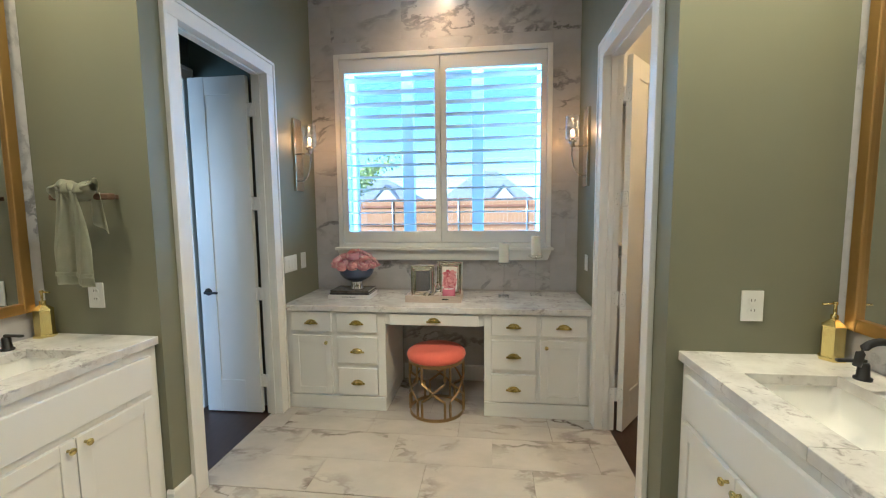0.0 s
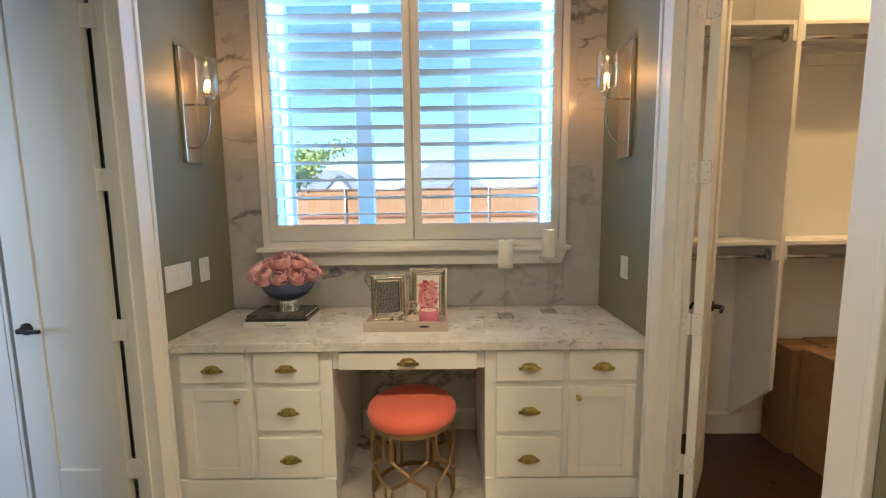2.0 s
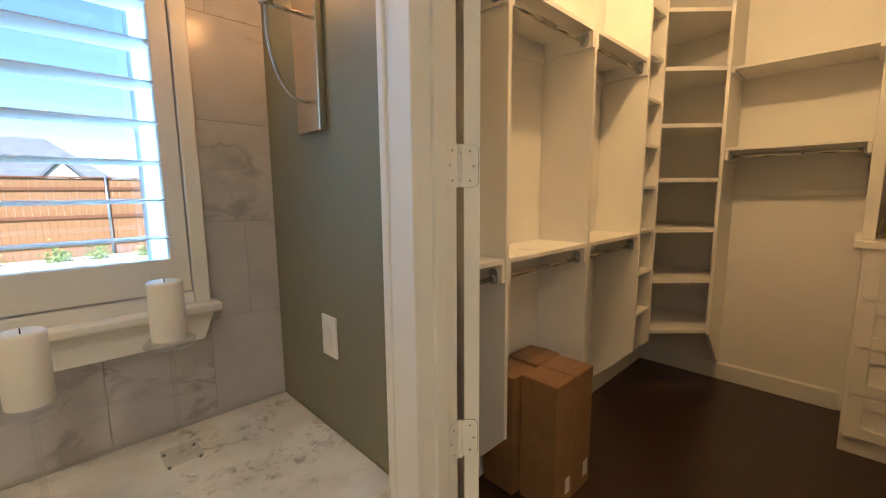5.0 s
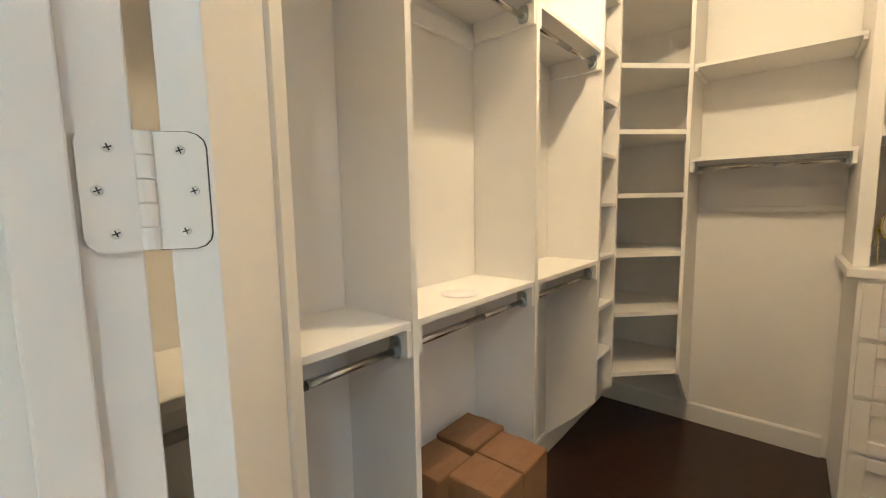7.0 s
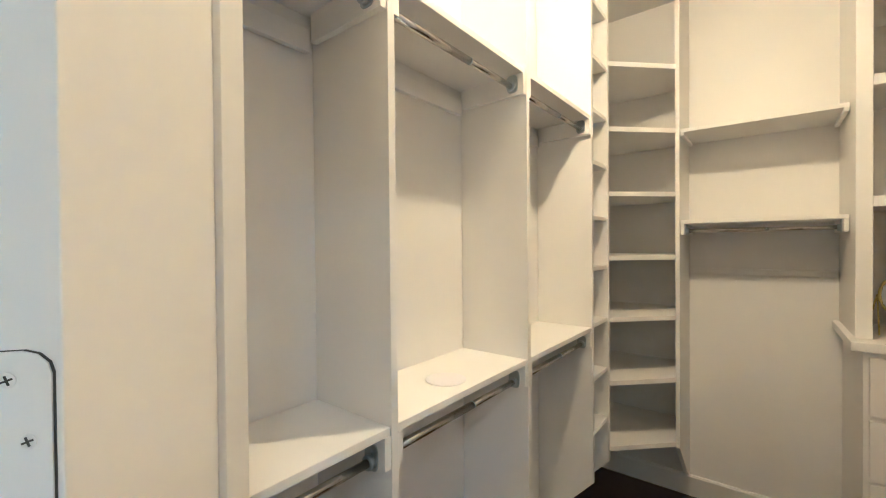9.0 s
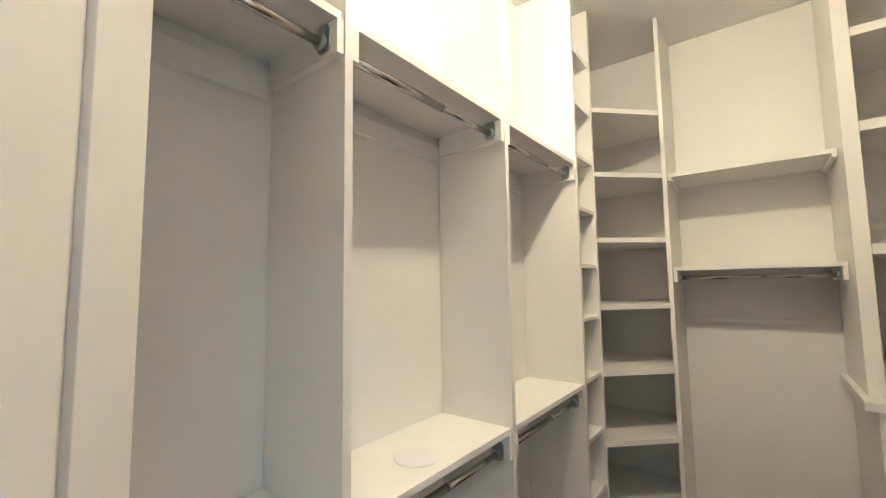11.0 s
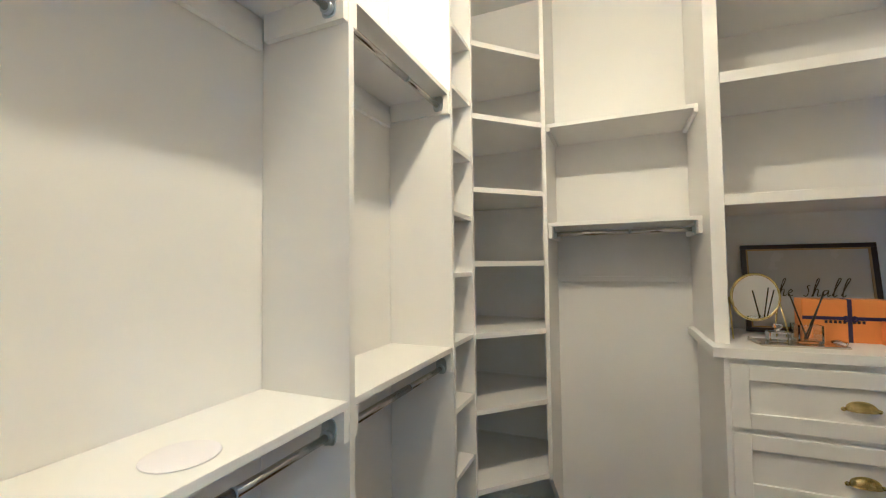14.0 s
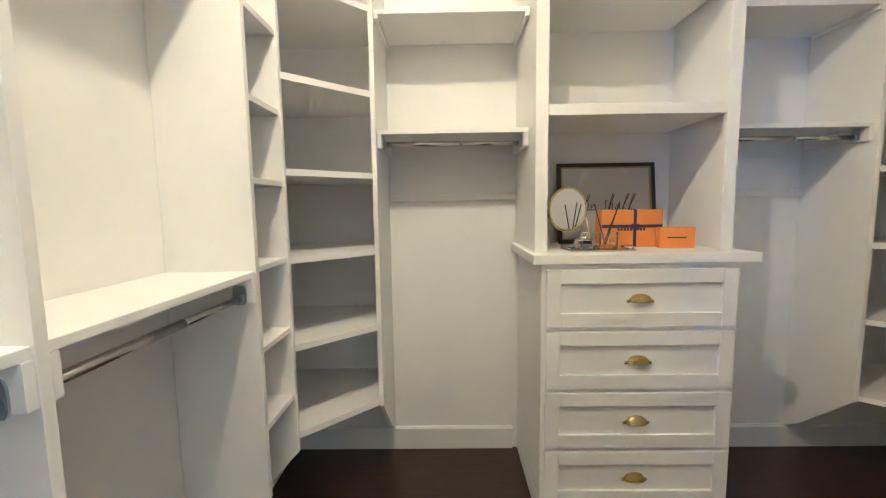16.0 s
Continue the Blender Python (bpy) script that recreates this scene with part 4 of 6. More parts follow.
photo_frame(-0.500, 3.005, 0.779, 0.182, 0.238, 10, 10, M_GREYPRINT, "silver glass-edged photo frame showing a dark grey picture")
pf = photo_frame(-0.300, 3.025, 0.779, 0.198, 0.268, -4, 10, M_PAPER, "silver glass-edged photo frame showing a pink rose")
bm = bmesh.new()
rng = random.Random(9)
for k in range(64):
    ring_r = 0.066 * (1 - k / 64) ** 0.8
    a = k * 2.399
    c = (max(-0.040, min(0.040, ring_r * 0.95 * math.cos(a))), max(-0.07, min(0.07, ring_r * 1.25 * math.sin(a) - 0.01)))
    r, turn, squash = rng.uniform(0.010, 0.021), rng.uniform(0, 3.1), rng.uniform(0.45, 0.8)
    pts = []
    for q in (6.283 * m_ / 9 for m_ in range(9)):
        u, v = r * math.cos(q), r * squash * math.sin(q)
        pts.append((max(-0.059, min(0.059, c[0] + u * math.cos(turn) - v * math.sin(turn))), 0.13 + c[1] + u * math.sin(turn) + v * math.cos(turn)))
    prism(pts, "y", -0.0008 - 0.00004 * k, -0.0002, bm)
part("rose_petals", bm, leaves("printed_rose", (0.36, 0.03, 0.07), (0.72, 0.36, 0.36)), pf, "printed pink rose")

votive = thing("votive_candle", (-0.29, 2.90, 0.778), "pink glass candle with pale wax on the tray", "candle")
part("holder", lathe([(0, 0), (0.045, 0), (0.047, 0.004), (0.047, 0.085), (0.043, 0.085), (0.043, 0.078), (0, 0.078)], 32), M_PINKWAX, votive, "", True)
part("wax", lathe([(0, 0.0785), (0.0425, 0.0785), (0.0425, 0.081), (0, 0.081)], 32), M_PINKTOP, votive, "pale wax top")
part("wick", lathe([(0, 0.081), (0.001, 0.081), (0.001, 0.09), (0, 0.09)], 6), M_INK, votive)

for dx, dy, s in ((-0.375, 2.925, 1.2), (-0.43, 2.895, 0.75), (-0.475, 2.915, 0.6)):
    c = thing("crystal_ornament", (dx, dy, 0.7792), "faceted clear crystal ornament standing on the tray", "ornament", group="crystal ornaments")
    part("crystal_base", lathe([(0, 0), (0.03 * s, 0.002), (0.034 * s, 0.025 * s), (0.016 * s, 0.05 * s), (0.011 * s, 0.058 * s), (0, 0.058 * s)], 8), M_CRYSTAL, c).visible_shadow = False
    part("crystal_top", lathe([(0, 0.0585 * s), (0.014 * s, 0.066 * s), (0.024 * s, 0.082 * s), (0.014 * s, 0.1 * s), (0, 0.108 * s)], 8), M_CRYSTAL, c).visible_shadow = False


def candlestick(x, y, h, label):
    c = thing("candlestick", (x, y, 0.7712), label, "candle holder", group="glass candlesticks")
    stem = lathe([(0, 0.012), (0.007, 0.012), (0.0055, 0.03), (0.0055, h - 0.036), (0.008, h - 0.028), (0, h - 0.028)], 8)
    part("stem", stem, M_GLASS, c, "thin clear stem").visible_shadow = False
    dish = lathe([(0, h - 0.0275), (0.030, h - 0.0275), (0.046, h - 0.022), (0.056, h - 0.012), (0.057, h - 0.006), (0.050, h - 0.0005), (0, h - 0.0005)], 8)
    foot = box(-0.041, 0.041, -0.041, 0.041, 0.003, 0.012, 0.0025)
    for name, piece in (("dish", dish), ("foot", foot)):
        for f in piece.faces:
            f.smooth = False
        part(name, piece, M_SHADE, c, "faceted clear glass").visible_shadow = False
    for dx, dy in ((-0.034, -0.034), (0.034, -0.034), (-0.034, 0.034), (0.034, 0.034)):
        part("rubber_foot", lathe([(0, 0), (0.0045, 0), (0.004, 0.003), (0, 0.003)], 10, (dx, dy)), M_SLOT, c, "small dark pad")
    p = thing("pillar_candle", (x, y, 0.7712 + h), "white unlit pillar candle on a clear glass candlestick", "candle", group="pillar candles")
    part("wax", lathe([(0, 0), (0.036, 0), (0.0375, 0.003), (0.0375, 0.14), (0.035, 0.145), (0.018, 0.143), (0, 0.141)], 32), M_WAX, p, "", True)
    part("wick", lathe([(0, 0.141), (0.0012, 0.141), (0.001, 0.152), (0, 0.152)], 6), M_INK, p)


candlestick(0.115, 3.085, 0.267, "square clear glass candlestick, the shorter of the pair")
candlestick(0.362, 3.155, 0.316, "square clear glass candlestick, the taller of the pair")


# ---- basins on both sides ----
def basin_side(face, wall, way):
    """A vanity along a side wall; face: front plane x, wall: wall plane x, way: +1 when the front looks to +x."""
    y1, y0 = TY - 0.004, -1.35
    side = "brown" if way > 0 else "pale"
    c = thing("basin_cabinet", (wall, y1, 0), "white painted basin cabinet with panelled doors and round brass knobs", "cabinet", group="basin cabinets")
    f = face - way * 0.02 - wall
    a, b = sorted((0.001 * way, f))
    L = y0 - y1
    bm = bmesh.new()
    for xs in ((a, b),):
        box(xs[0], xs[1], L, 0, 0.09, 0.60, 0.002, bm)
        box(xs[0], xs[1], L, -0.675, 0.60, 0.838, 0.002, bm)
        box(xs[0], xs[1], -0.165, 0, 0.60, 0.838, 0.002, bm)
        fr = sorted((f, f - way * 0.03))
        box(fr[0], fr[1], -0.675, -0.165, 0.60, 0.838, 0.002, bm)
    part("body", bm, M_WHITE, c)
    kx = sorted((0.001 * way, f - way * 0.05))
    part("plinth", box(kx[0], kx[1], L, 0, 0, 0.0895), M_WHITE, c)
    turn = Matrix.Rotation(radians(90 if way > 0 else -90), 4, "Z")

    def hang(name, bm, yc, z0, knob_at=None):
        o = part(name, bm, M_WHITE, c)
        o.matrix_basis = Matrix.Translation((f + way * 0.0185, yc, z0)) @ turn
        if knob_at is not None:
            k = part("knob", knob(), M_BRASS, o, "small round brass knob")
            k.location = knob_at

    for y_start in (-0.045, -0.785, -1.525, -2.265):
        w = 0.70
        hang("false_drawer", box(-w / 2, w / 2, 0, 0.018, 0, 0.155, 0.004), y_start - w / 2, 0.645)
        for q in (0, 1):
            dw = w / 2 - 0.002
            inner = 0.5 - q
            hang("cabinet_door", shaker(dw, 0.50, 0.018, 0.055), y_start - dw * (q + 0.5) - 0.004 * q, 0.115, ((-1 if (q == 0) == (way > 0) else 1) * (dw / 2 - 0.03), 0, 0.47))
    # counter with a rectangular basin opening
    bx = sorted((wall + way * 0.16, wall + way * 0.448))
    by = (0.955, 1.40)
    e0, e1 = sorted((wall + way * 0.001, face + way * 0.0))
    bm = bmesh.new()
    z0, z1 = 0.84, 0.877
    box(e0, e1, by[1], TY - 0.002, z0, z1, 0.003, bm)
    box(e0, e1, y0, by[0], z0, z1, 0.003, bm)
    box(e0, bx[0], by[0], by[1], z0, z1, 0.0, bm)
    box(bx[1], e1, by[0], by[1], z0, z1, 0.0, bm)
    solo("basin_countertop", bm, M_QUARTZ, "white veined quartz countertop around an undermount basin", "countertop", group="basin countertops")
    s = thing("basin", ((bx[0] + bx[1]) / 2, (by[0] + by[1]) / 2, 0.70), "white rectangular undermount basin", "sink", group="basins")
    hx, hy = (bx[1] - bx[0]) / 2 + 0.006, (by[1] - by[0]) / 2 + 0.006
    bm = bmesh.new()
    ring = []
    for z, k, rad in ((0.139, 0.0, 0.02), (0.06, 0.008, 0.03), (0.03, 0.016, 0.035), (0.012, 0.04, 0.04), (0.008, 0.08, 0.03)):
        loop = []
        ax, ay = hx - k, hy - k
        for cx, cy, q0 in ((1, 1, 0), (-1, 1, 90), (-1, -1, 180), (1, -1, 270)):
            for q in (0, 30, 60, 90):
                loop.append(bm.verts.new((cx * (ax - rad) + rad * math.cos(radians(q0 + q)), cy * (ay - rad) + rad * math.sin(radians(q0 + q)), z)))
        ring.append(loop)
    for p, q in zip(ring, ring[1:]):
        for i in range(16):
            bm.faces.new((p[i], p[(i + 1) % 16], q[(i + 1) % 16], q[i]))
    bm.faces.new(ring[-1])
    bmesh.ops.recalc_face_normals(bm, faces=list(bm.faces))
    part("bowl", bm, M_PORCELAIN, s, "", True)
    part("drain", lathe([(0, 0.0195), (0.022, 0.0195), (0.022, 0.023), (0.015, 0.024), (0, 0.022)], 18), M_BLACK, s, "black drain cap")
    # faucet with two lever handles
    fx = wall + way * 0.105
    t = thing("faucet", (fx, 1.262, 0.877), "matt black widespread faucet with a curved spout", "faucet", group="faucets")
    pts = [(0, 0, 0), (0, 0, 0.11)] + [(way * (0.055 - 0.055 * math.cos(q)), 0, 0.11 + 0.05 * math.sin(q)) for q in (math.pi * k / 10 for k in range(1, 10))] + [(way * 0.115, 0, 0.085)]
    part("spout", tube(pts, 0.011, 12), M_BLACK, t)
    for dy in (0.115, -0.115):
        hnd = part("handle", lathe([(0, 0), (0.024, 0), (0.024, 0.008), (0.017, 0.012), (0.015, 0.05), (0.012, 0.056), (0, 0.056)], 20, (0, dy)), M_BLACK, t)
        part("lever", box(-0.006 + (0.0 if way > 0 else -0.075), 0.006 + (0.075 if way > 0 else 0), dy - 0.007, dy + 0.007, 0.0565, 0.067, 0.003), M_BLACK, hnd)
    # soap dispenser
    d = thing("soap_dispenser", (wall + way * 0.058, 1.562, 0.877), "faceted brass soap dispenser with a pump", "soap dispenser", group="soap dispensers")
    flat = lathe([(0, 0), (0.042, 0), (0.042, 0.010), (0.036, 0.014), (0.036, 0.122), (0.038, 0.126), (0.014, 0.147), (0.012, 0.15), (0, 0.15)], 6)
    for face_ in flat.faces:
        face_.smooth = False
    part("bottle", flat, M_BRASS, d)
    pm = lathe([(0, 0.1505), (0.012, 0.1505), (0.012, 0.165), (0.005, 0.168), (0.005, 0.20), (0.008, 0.203), (0.008, 0.212), (0, 0.214)], 14)
    tube([(0, 0, 0.207), (way * 0.042, 0, 0.204)], 0.004, 8, pm)
    part("pump", pm, M_BRASS, d)
    # framed mirror and tiled splash
    m = thing("basin_mirror", (wall, 0.552, 0.995), "tall rectangular mirror in a gold frame above the basin", "mirror", group="basin mirrors")
    w, h, fb = 1.0, 1.60, 0.046
    for nm, ya, yb, za, zb in (("frame_side", -w, -w + fb, 0, h), ("frame_side", w - fb, w, 0, h), ("frame_rail", -w + fb, w - fb, 0, fb), ("frame_rail", -w + fb, w - fb, h - fb, h)):
        xa, xb = sorted((way * 0.012, way * 0.036))
        part(nm, box(xa, xb, ya, yb, za, zb, 0.005), M_GOLD, m, "gold frame")
    xa, xb = sorted((way * 0.012, way * 0.02))
    part("mirror_glass", box(xa, xb, -w + fb, w - fb, fb, h - fb), M_MIRROR, m, "silvered mirror glass")
    sp = structure("tile_splash", box(*sorted((wall + way * 0.0005, wall + way * 0.010)), -1.35, TY - 0.0015, 0.878, TOP - 0.001), M_WALLTILE, "grey veined marble tile wall behind the mirror", "tile wall")


basin_side(-1.49, -2.07, 1)
basin_side(0.748, 1.31, -1)

# ---- towel on its peg rail ----
peg = thing("towel_bar", (-1.755, TY, 1.50), "dark wooden towel bar fixed to the green wall", "towel bar")
part("bar", box(-0.15, 0.15, -0.075, -0.04, -0.006, 0.022, 0.008), M_OLDWOOD, peg)
for dx in (-0.11, 0.11):
    part("bracket", box(dx - 0.012, dx + 0.012, -0.041, 0, -0.002, 0.018, 0.003), M_OLDWOOD, peg)
tw = thing("hand_towel", (-1.735, TY - 0.058, 1.515), "pale sage hand towel looped loosely over the wooden bar", "towel")


def cloth(points, nu, nv, thick):
    """A sheet of cloth from points(u, v), with a thickness."""
    bm = bmesh.new()
    rows = [[bm.verts.new(points(i / nu, j / nv)) for j in range(nv + 1)] for i in range(nu + 1)]
    for a, b in zip(rows, rows[1:]):
        for j in range(nv):
            bm.faces.new((a[j], b[j], b[j + 1], a[j + 1])).smooth = True
    bmesh.ops.solidify(bm, geom=list(bm.faces), thickness=thick)
    return bm


def long_drop(u, v):
    spread = 0.045 + 0.038 * min(1.0, v * 1.6)
    fold = 0.016 * math.sin(u * 9.5 + 0.5 * v) * (0.5 + 0.5 * v) + 0.005 * math.sin(u * 27 + v * 5)
    return Vector(((u - 0.5) * 2 * spread - 0.012 + 0.012 * v + 0.006 * math.sin(v * 6), -0.072 - fold, 0.015 - 0.395 * v - 0.014 * (u - 0.2) * v))


def hem(u, v):
    p = long_drop(u, 0.86 + 0.045 * v)
    return p + Vector((0, -0.006, 0))


def short_drop(u, v):
    return Vector((0.035 + 0.055 * u + 0.03 * v * u, -0.012 - 0.008 * math.sin(u * 8), 0.01 - (0.13 + 0.05 * u) * v))


def bunch(u, v):
    """The gathered loop along the bar: a soft roll that swells and twists."""
    a = 2 * math.pi * v
    r = 0.024 + 0.012 * math.sin(u * math.pi) + 0.004 * math.sin(u * 23 + 2 * a) + 0.003 * math.sin(3 * a + u * 9)
    lift = 0.016 * math.sin(u * math.pi * 2.2) + 0.02 * u
    return Vector((-0.115 + 0.20 * u + 0.004 * math.cos(a), -0.036 - 1.15 * r * math.cos(a), 0.012 + lift + r * math.sin(a)))


def shoulder(u, v):
    """The end that comes forward over the roll and falls to the front."""
    a = math.pi * v
    return Vector((-0.045 + 0.115 * u, -0.040 - (0.040 + 0.006 * math.sin(u * 11)) * math.cos(a) * 0.95, 0.004 + (0.050 + 0.006 * math.sin(u * 9)) * math.sin(a)))


part("front_drop", cloth(long_drop, 26, 30, 0.006), M_TOWEL, tw, "", True)
part("hem_band", cloth(hem, 26, 3, 0.002), M_TOWEL, tw, "woven hem band", True)
part("back_drop", cloth(short_drop, 10, 8, 0.006), M_TOWEL, tw, "", True)
part("gathered_roll", cloth(bunch, 40, 22, 0.003), M_TOWEL, tw, "gathered towel roll", True)
part("shoulder_fold", cloth(shoulder, 24, 16, 0.006), M_TOWEL, tw, "", True)

# ---- recessed downlights ----
# one fitting per lamp; the last two are unseen, added with their fill
for dx, dy, watts, tone in DOWNLIGHTS:
    d = thing("recessed_downlight", (dx, dy, TOP), "round white recessed ceiling downlight, lit", "ceiling light", group="recessed downlights")
    part("trim_ring", lathe([(0.055, -0.001), (0.085, -0.001), (0.083, -0.007), (0.058, -0.009), (0.055, -0.001)], 28), M_WHITE, d)
    part("diffuser", lathe([(0, -0.002), (0.054, -0.002), (0.054, -0.005), (0, -0.005)], 28), M_LIT, d, "glowing diffuser").visible_shadow = False
cl = thing("closet_ceiling_light", (CLOSET_LAMP[0], CLOSET_LAMP[1], TOPC), "small semi-flush ceiling light in the closet, lit", "ceiling light")
part("canopy", lathe([(0, -0.001), (0.07, -0.001), (0.068, -0.012), (0.03, -0.025), (0, -0.026)], 28), M_NICKEL, cl)
part("stem", tube([(0, 0, -0.026), (0, 0, -0.13)], 0.007, 10), M_NICKEL, cl)
part("socket", lathe([(0, -0.13), (0.02, -0.13), (0.022, -0.158), (0, -0.159)], 18), M_NICKEL, cl)
part("bulb", lathe([(0, -0.1595), (0.014, -0.162), (0.026, -0.18), (0.032, -0.20), (0.026, -0.222), (0, -0.232)], 20), M_LIT, cl, "glowing lamp bulb").visible_shadow = False


# ---- closet: hanging bays along the window side ----
NF, NB = 2.96, 3.243       # front and back of the long run
T = 0.02                   # board thickness
Z1, Z2 = 1.175, 2.215      # shelf tops


def divider(x, label="white painted closet divider with a notched foot"):
    """A full-height divider whose front foot is cut away on a slope."""
    d = thing("closet_divider", (x, NB, 0), label, "closet panel", group="closet dividers")
    dep = NF - NB
    pts = [(0, TOPC - 0.002), (dep, TOPC - 0.002), (dep, 0.40), (dep + 0.11, 0.28), (-0.016, 0.132), (0, 0.132)]
    part("panel", prism(pts, "x", -T / 2, T / 2), M_CLOSET, d)
    part("front_edge", box(-T / 2 - 0.0008, T / 2 + 0.0008, dep - 0.004, dep, 0.402, TOPC - 0.003, 0.001), M_CLOSET, d)
    return d


def rod_with_flanges(a, b, label, axis="x"):
    """A hanging rod between two points, telescoped, with an end flange each side."""
    a, b = Vector(a), Vector(b)
    r = thing("closet_rod", tuple((a + b) / 2), label, "closet rod", group="closet rods")
    h = (b - a) / 2
    d = h.normalized()
    part("tube", tube([-h, h * 0.12], 0.0115, 14), M_ROD, r)
    part("inner_tube", tube([h * 0.10, h], 0.0100, 14), M_ROD, r)
    part("joint_ring", tube([h * 0.12, h * 0.12 + d * 0.004], 0.0122, 14), M_GALV, r, "steel joint of the telescoped tube")
    for s in (-1, 1):
        e = h * s
        n = -d * s
        bm = bmesh.new()
        side = Vector((0, 0, 1)).cross(n)
        pts = []
        for k in range(20):
            q = 2 * math.pi * k / 20
            uu, vv = 0.021 * (abs(math.cos(q)) ** 0.5) * (1 if math.cos(q) > 0 else -1), 0.031 * (abs(math.sin(q)) ** 0.6) * (1 if math.sin(q) > 0 else -1) + 0.010
            pts.append((uu, vv))
        lo = [bm.verts.new(e + side * u + Vector((0, 0, v))) for u, v in pts]
        hi = [bm.verts.new(e + n * 0.004 + side * u + Vector((0, 0, v))) for u, v in pts]
        bm.faces.new(lo)
        bm.faces.new(hi)
        for k in range(20):
            bm.faces.new((lo[k], lo[(k + 1) % 20], hi[(k + 1) % 20], hi[k]))
        bmesh.ops.recalc_face_normals(bm, faces=list(bm.faces))
        fl_ = part("flange", bm, M_GALV, r, "zinc end flange")
        part("socket_ring", tube([e + n * 0.004, e + n * 0.016], 0.017, 14), M_GALV, r, "zinc socket")
        part("screw", tube([e + n * 0.004 + Vector((0, 0, 0.026)), e + n * 0.006 + Vector((0, 0, 0.026))], 0.004, 8), M_GALV, fl_)
    return r


def north_shelf(x0, x1, z, label):
    s = thing("closet_shelf", ((x0 + x1) / 2, NB, z), label, "shelf", group="hanging bay shelves")
    w = (x1 - x0) / 2
    part("board", box(-w, w, NF - NB + 0.002, 0, -T, 0, 0.0015), M_CLOSET, s)
    for sx in (-1, 1):
        part("side_cleat", box(min(sx * (w - 0.001), sx * (w - 0.019)), max(sx * (w - 0.001), sx * (w - 0.019)), NF - NB - 0.001, -0.02, -T - 0.075, -T - 0.0003, 0.0006), M_CLOSET, s)
    part("back_cleat", box(-w + 0.02, w - 0.02, -0.0185, 0, -T - 0.10, -T - 0.042, 0.002), M_CLOSET, s)
    return s


XS = [0.807, 1.467, 2.147, 2.838, 3.100]
for x in XS[1:]:
    divider(x)
for a, b in zip(XS[:3], XS[1:4]):
    x0, x1 = a + (T / 2 if a > 0.82 else 0.002), b - T / 2
    for z in (Z1, Z2):
        north_shelf(x0, x1, z, "white painted shelf above a hanging rod")
        rz = z - (0.082 if z < 2 else 0.064)
        rod_with_flanges((x0 + 0.0195, NF + 0.042, rz), (x1 - 0.0195, NF + 0.042, rz), "brushed steel hanging rod under a white shelf")
for z in (0.645, 0.916, 1.187, 1.471, 1.728, 2.006, 2.268, 2.536, 2.812):
    s = thing("cubby_shelf", ((XS[3] + XS[4]) / 2, NB, z), "small white shelf of the narrow shoe column", "shelf", group="narrow column shelves")
    w = (XS[4] - XS[3] - T) / 2
    part("board", box(-w, w, NF - NB + 0.003, 0, -T, 0, 0.0015), M_CLOSET, s)


# ---- closet corner shelves ----
def corner_unit(flip, label):
    """Angled shelves in a corner. flip: +1 north corner, -1 south corner, mirrored about y = 1.5725."""
    def my(y):
        return y if flip > 0 else 3.145 - y

    for z in (0.475, 0.835, 1.183, 1.520, 1.870, 2.222, 2.575):
        s = thing("corner_shelf", (3.77, my(3.243), z), label, "shelf", group="corner shelves")
        pts = [(3.111, 2.962), (3.391, 2.682), (3.768, 2.682), (3.768, 3.243), (3.111, 3.243)]
        part("board", prism([(x - 3.77, (my(y) - my(3.243))) for x, y in pts], "z", -0.024, 0), M_CLOSET, s)
        edge = [(3.112, 2.960), (3.390, 2.682), (3.388, 2.678), (3.108, 2.958)]
        part("front_edge", prism([(x - 3.77, (my(y) - my(3.243))) for x, y in edge], "z", -0.0245, 0.0005), M_CLOSET, s)
    d = thing("closet_divider", (3.768, my(2.672), 0), "white painted closet divider beside the corner shelves", "closet panel", group="closet dividers")
    pts = [(0, TOPC - 0.002), (3.395 - 3.768, TOPC - 0.002), (3.395 - 3.768, 0.44), (-0.105, 0.19), (-0.018, 0.133), (0, 0.133)]
    part("panel", prism(pts, "y", -T / 2, T / 2), M_CLOSET, d)
    part("front_edge", box(3.391 - 3.768, 3.395 - 3.768, -T / 2 - 0.0008, T / 2 + 0.0008, 0.442, TOPC - 0.003, 0.001), M_CLOSET, d)


corner_unit(1, "white angled corner shelf, empty")
corner_unit(-1, "white angled corner shelf, empty")
d = thing("closet_divider", (3.100, -0.103, 0), "white painted closet divider with a notched foot", "closet panel", group="closet dividers")
part("panel", prism([(0, TOPC - 0.002), (0.283, TOPC - 0.002), (0.283, 0.40), (0.17, 0.28), (0.016, 0.132), (0, 0.132)], "x", -T / 2, T / 2), M_CLOSET, d)


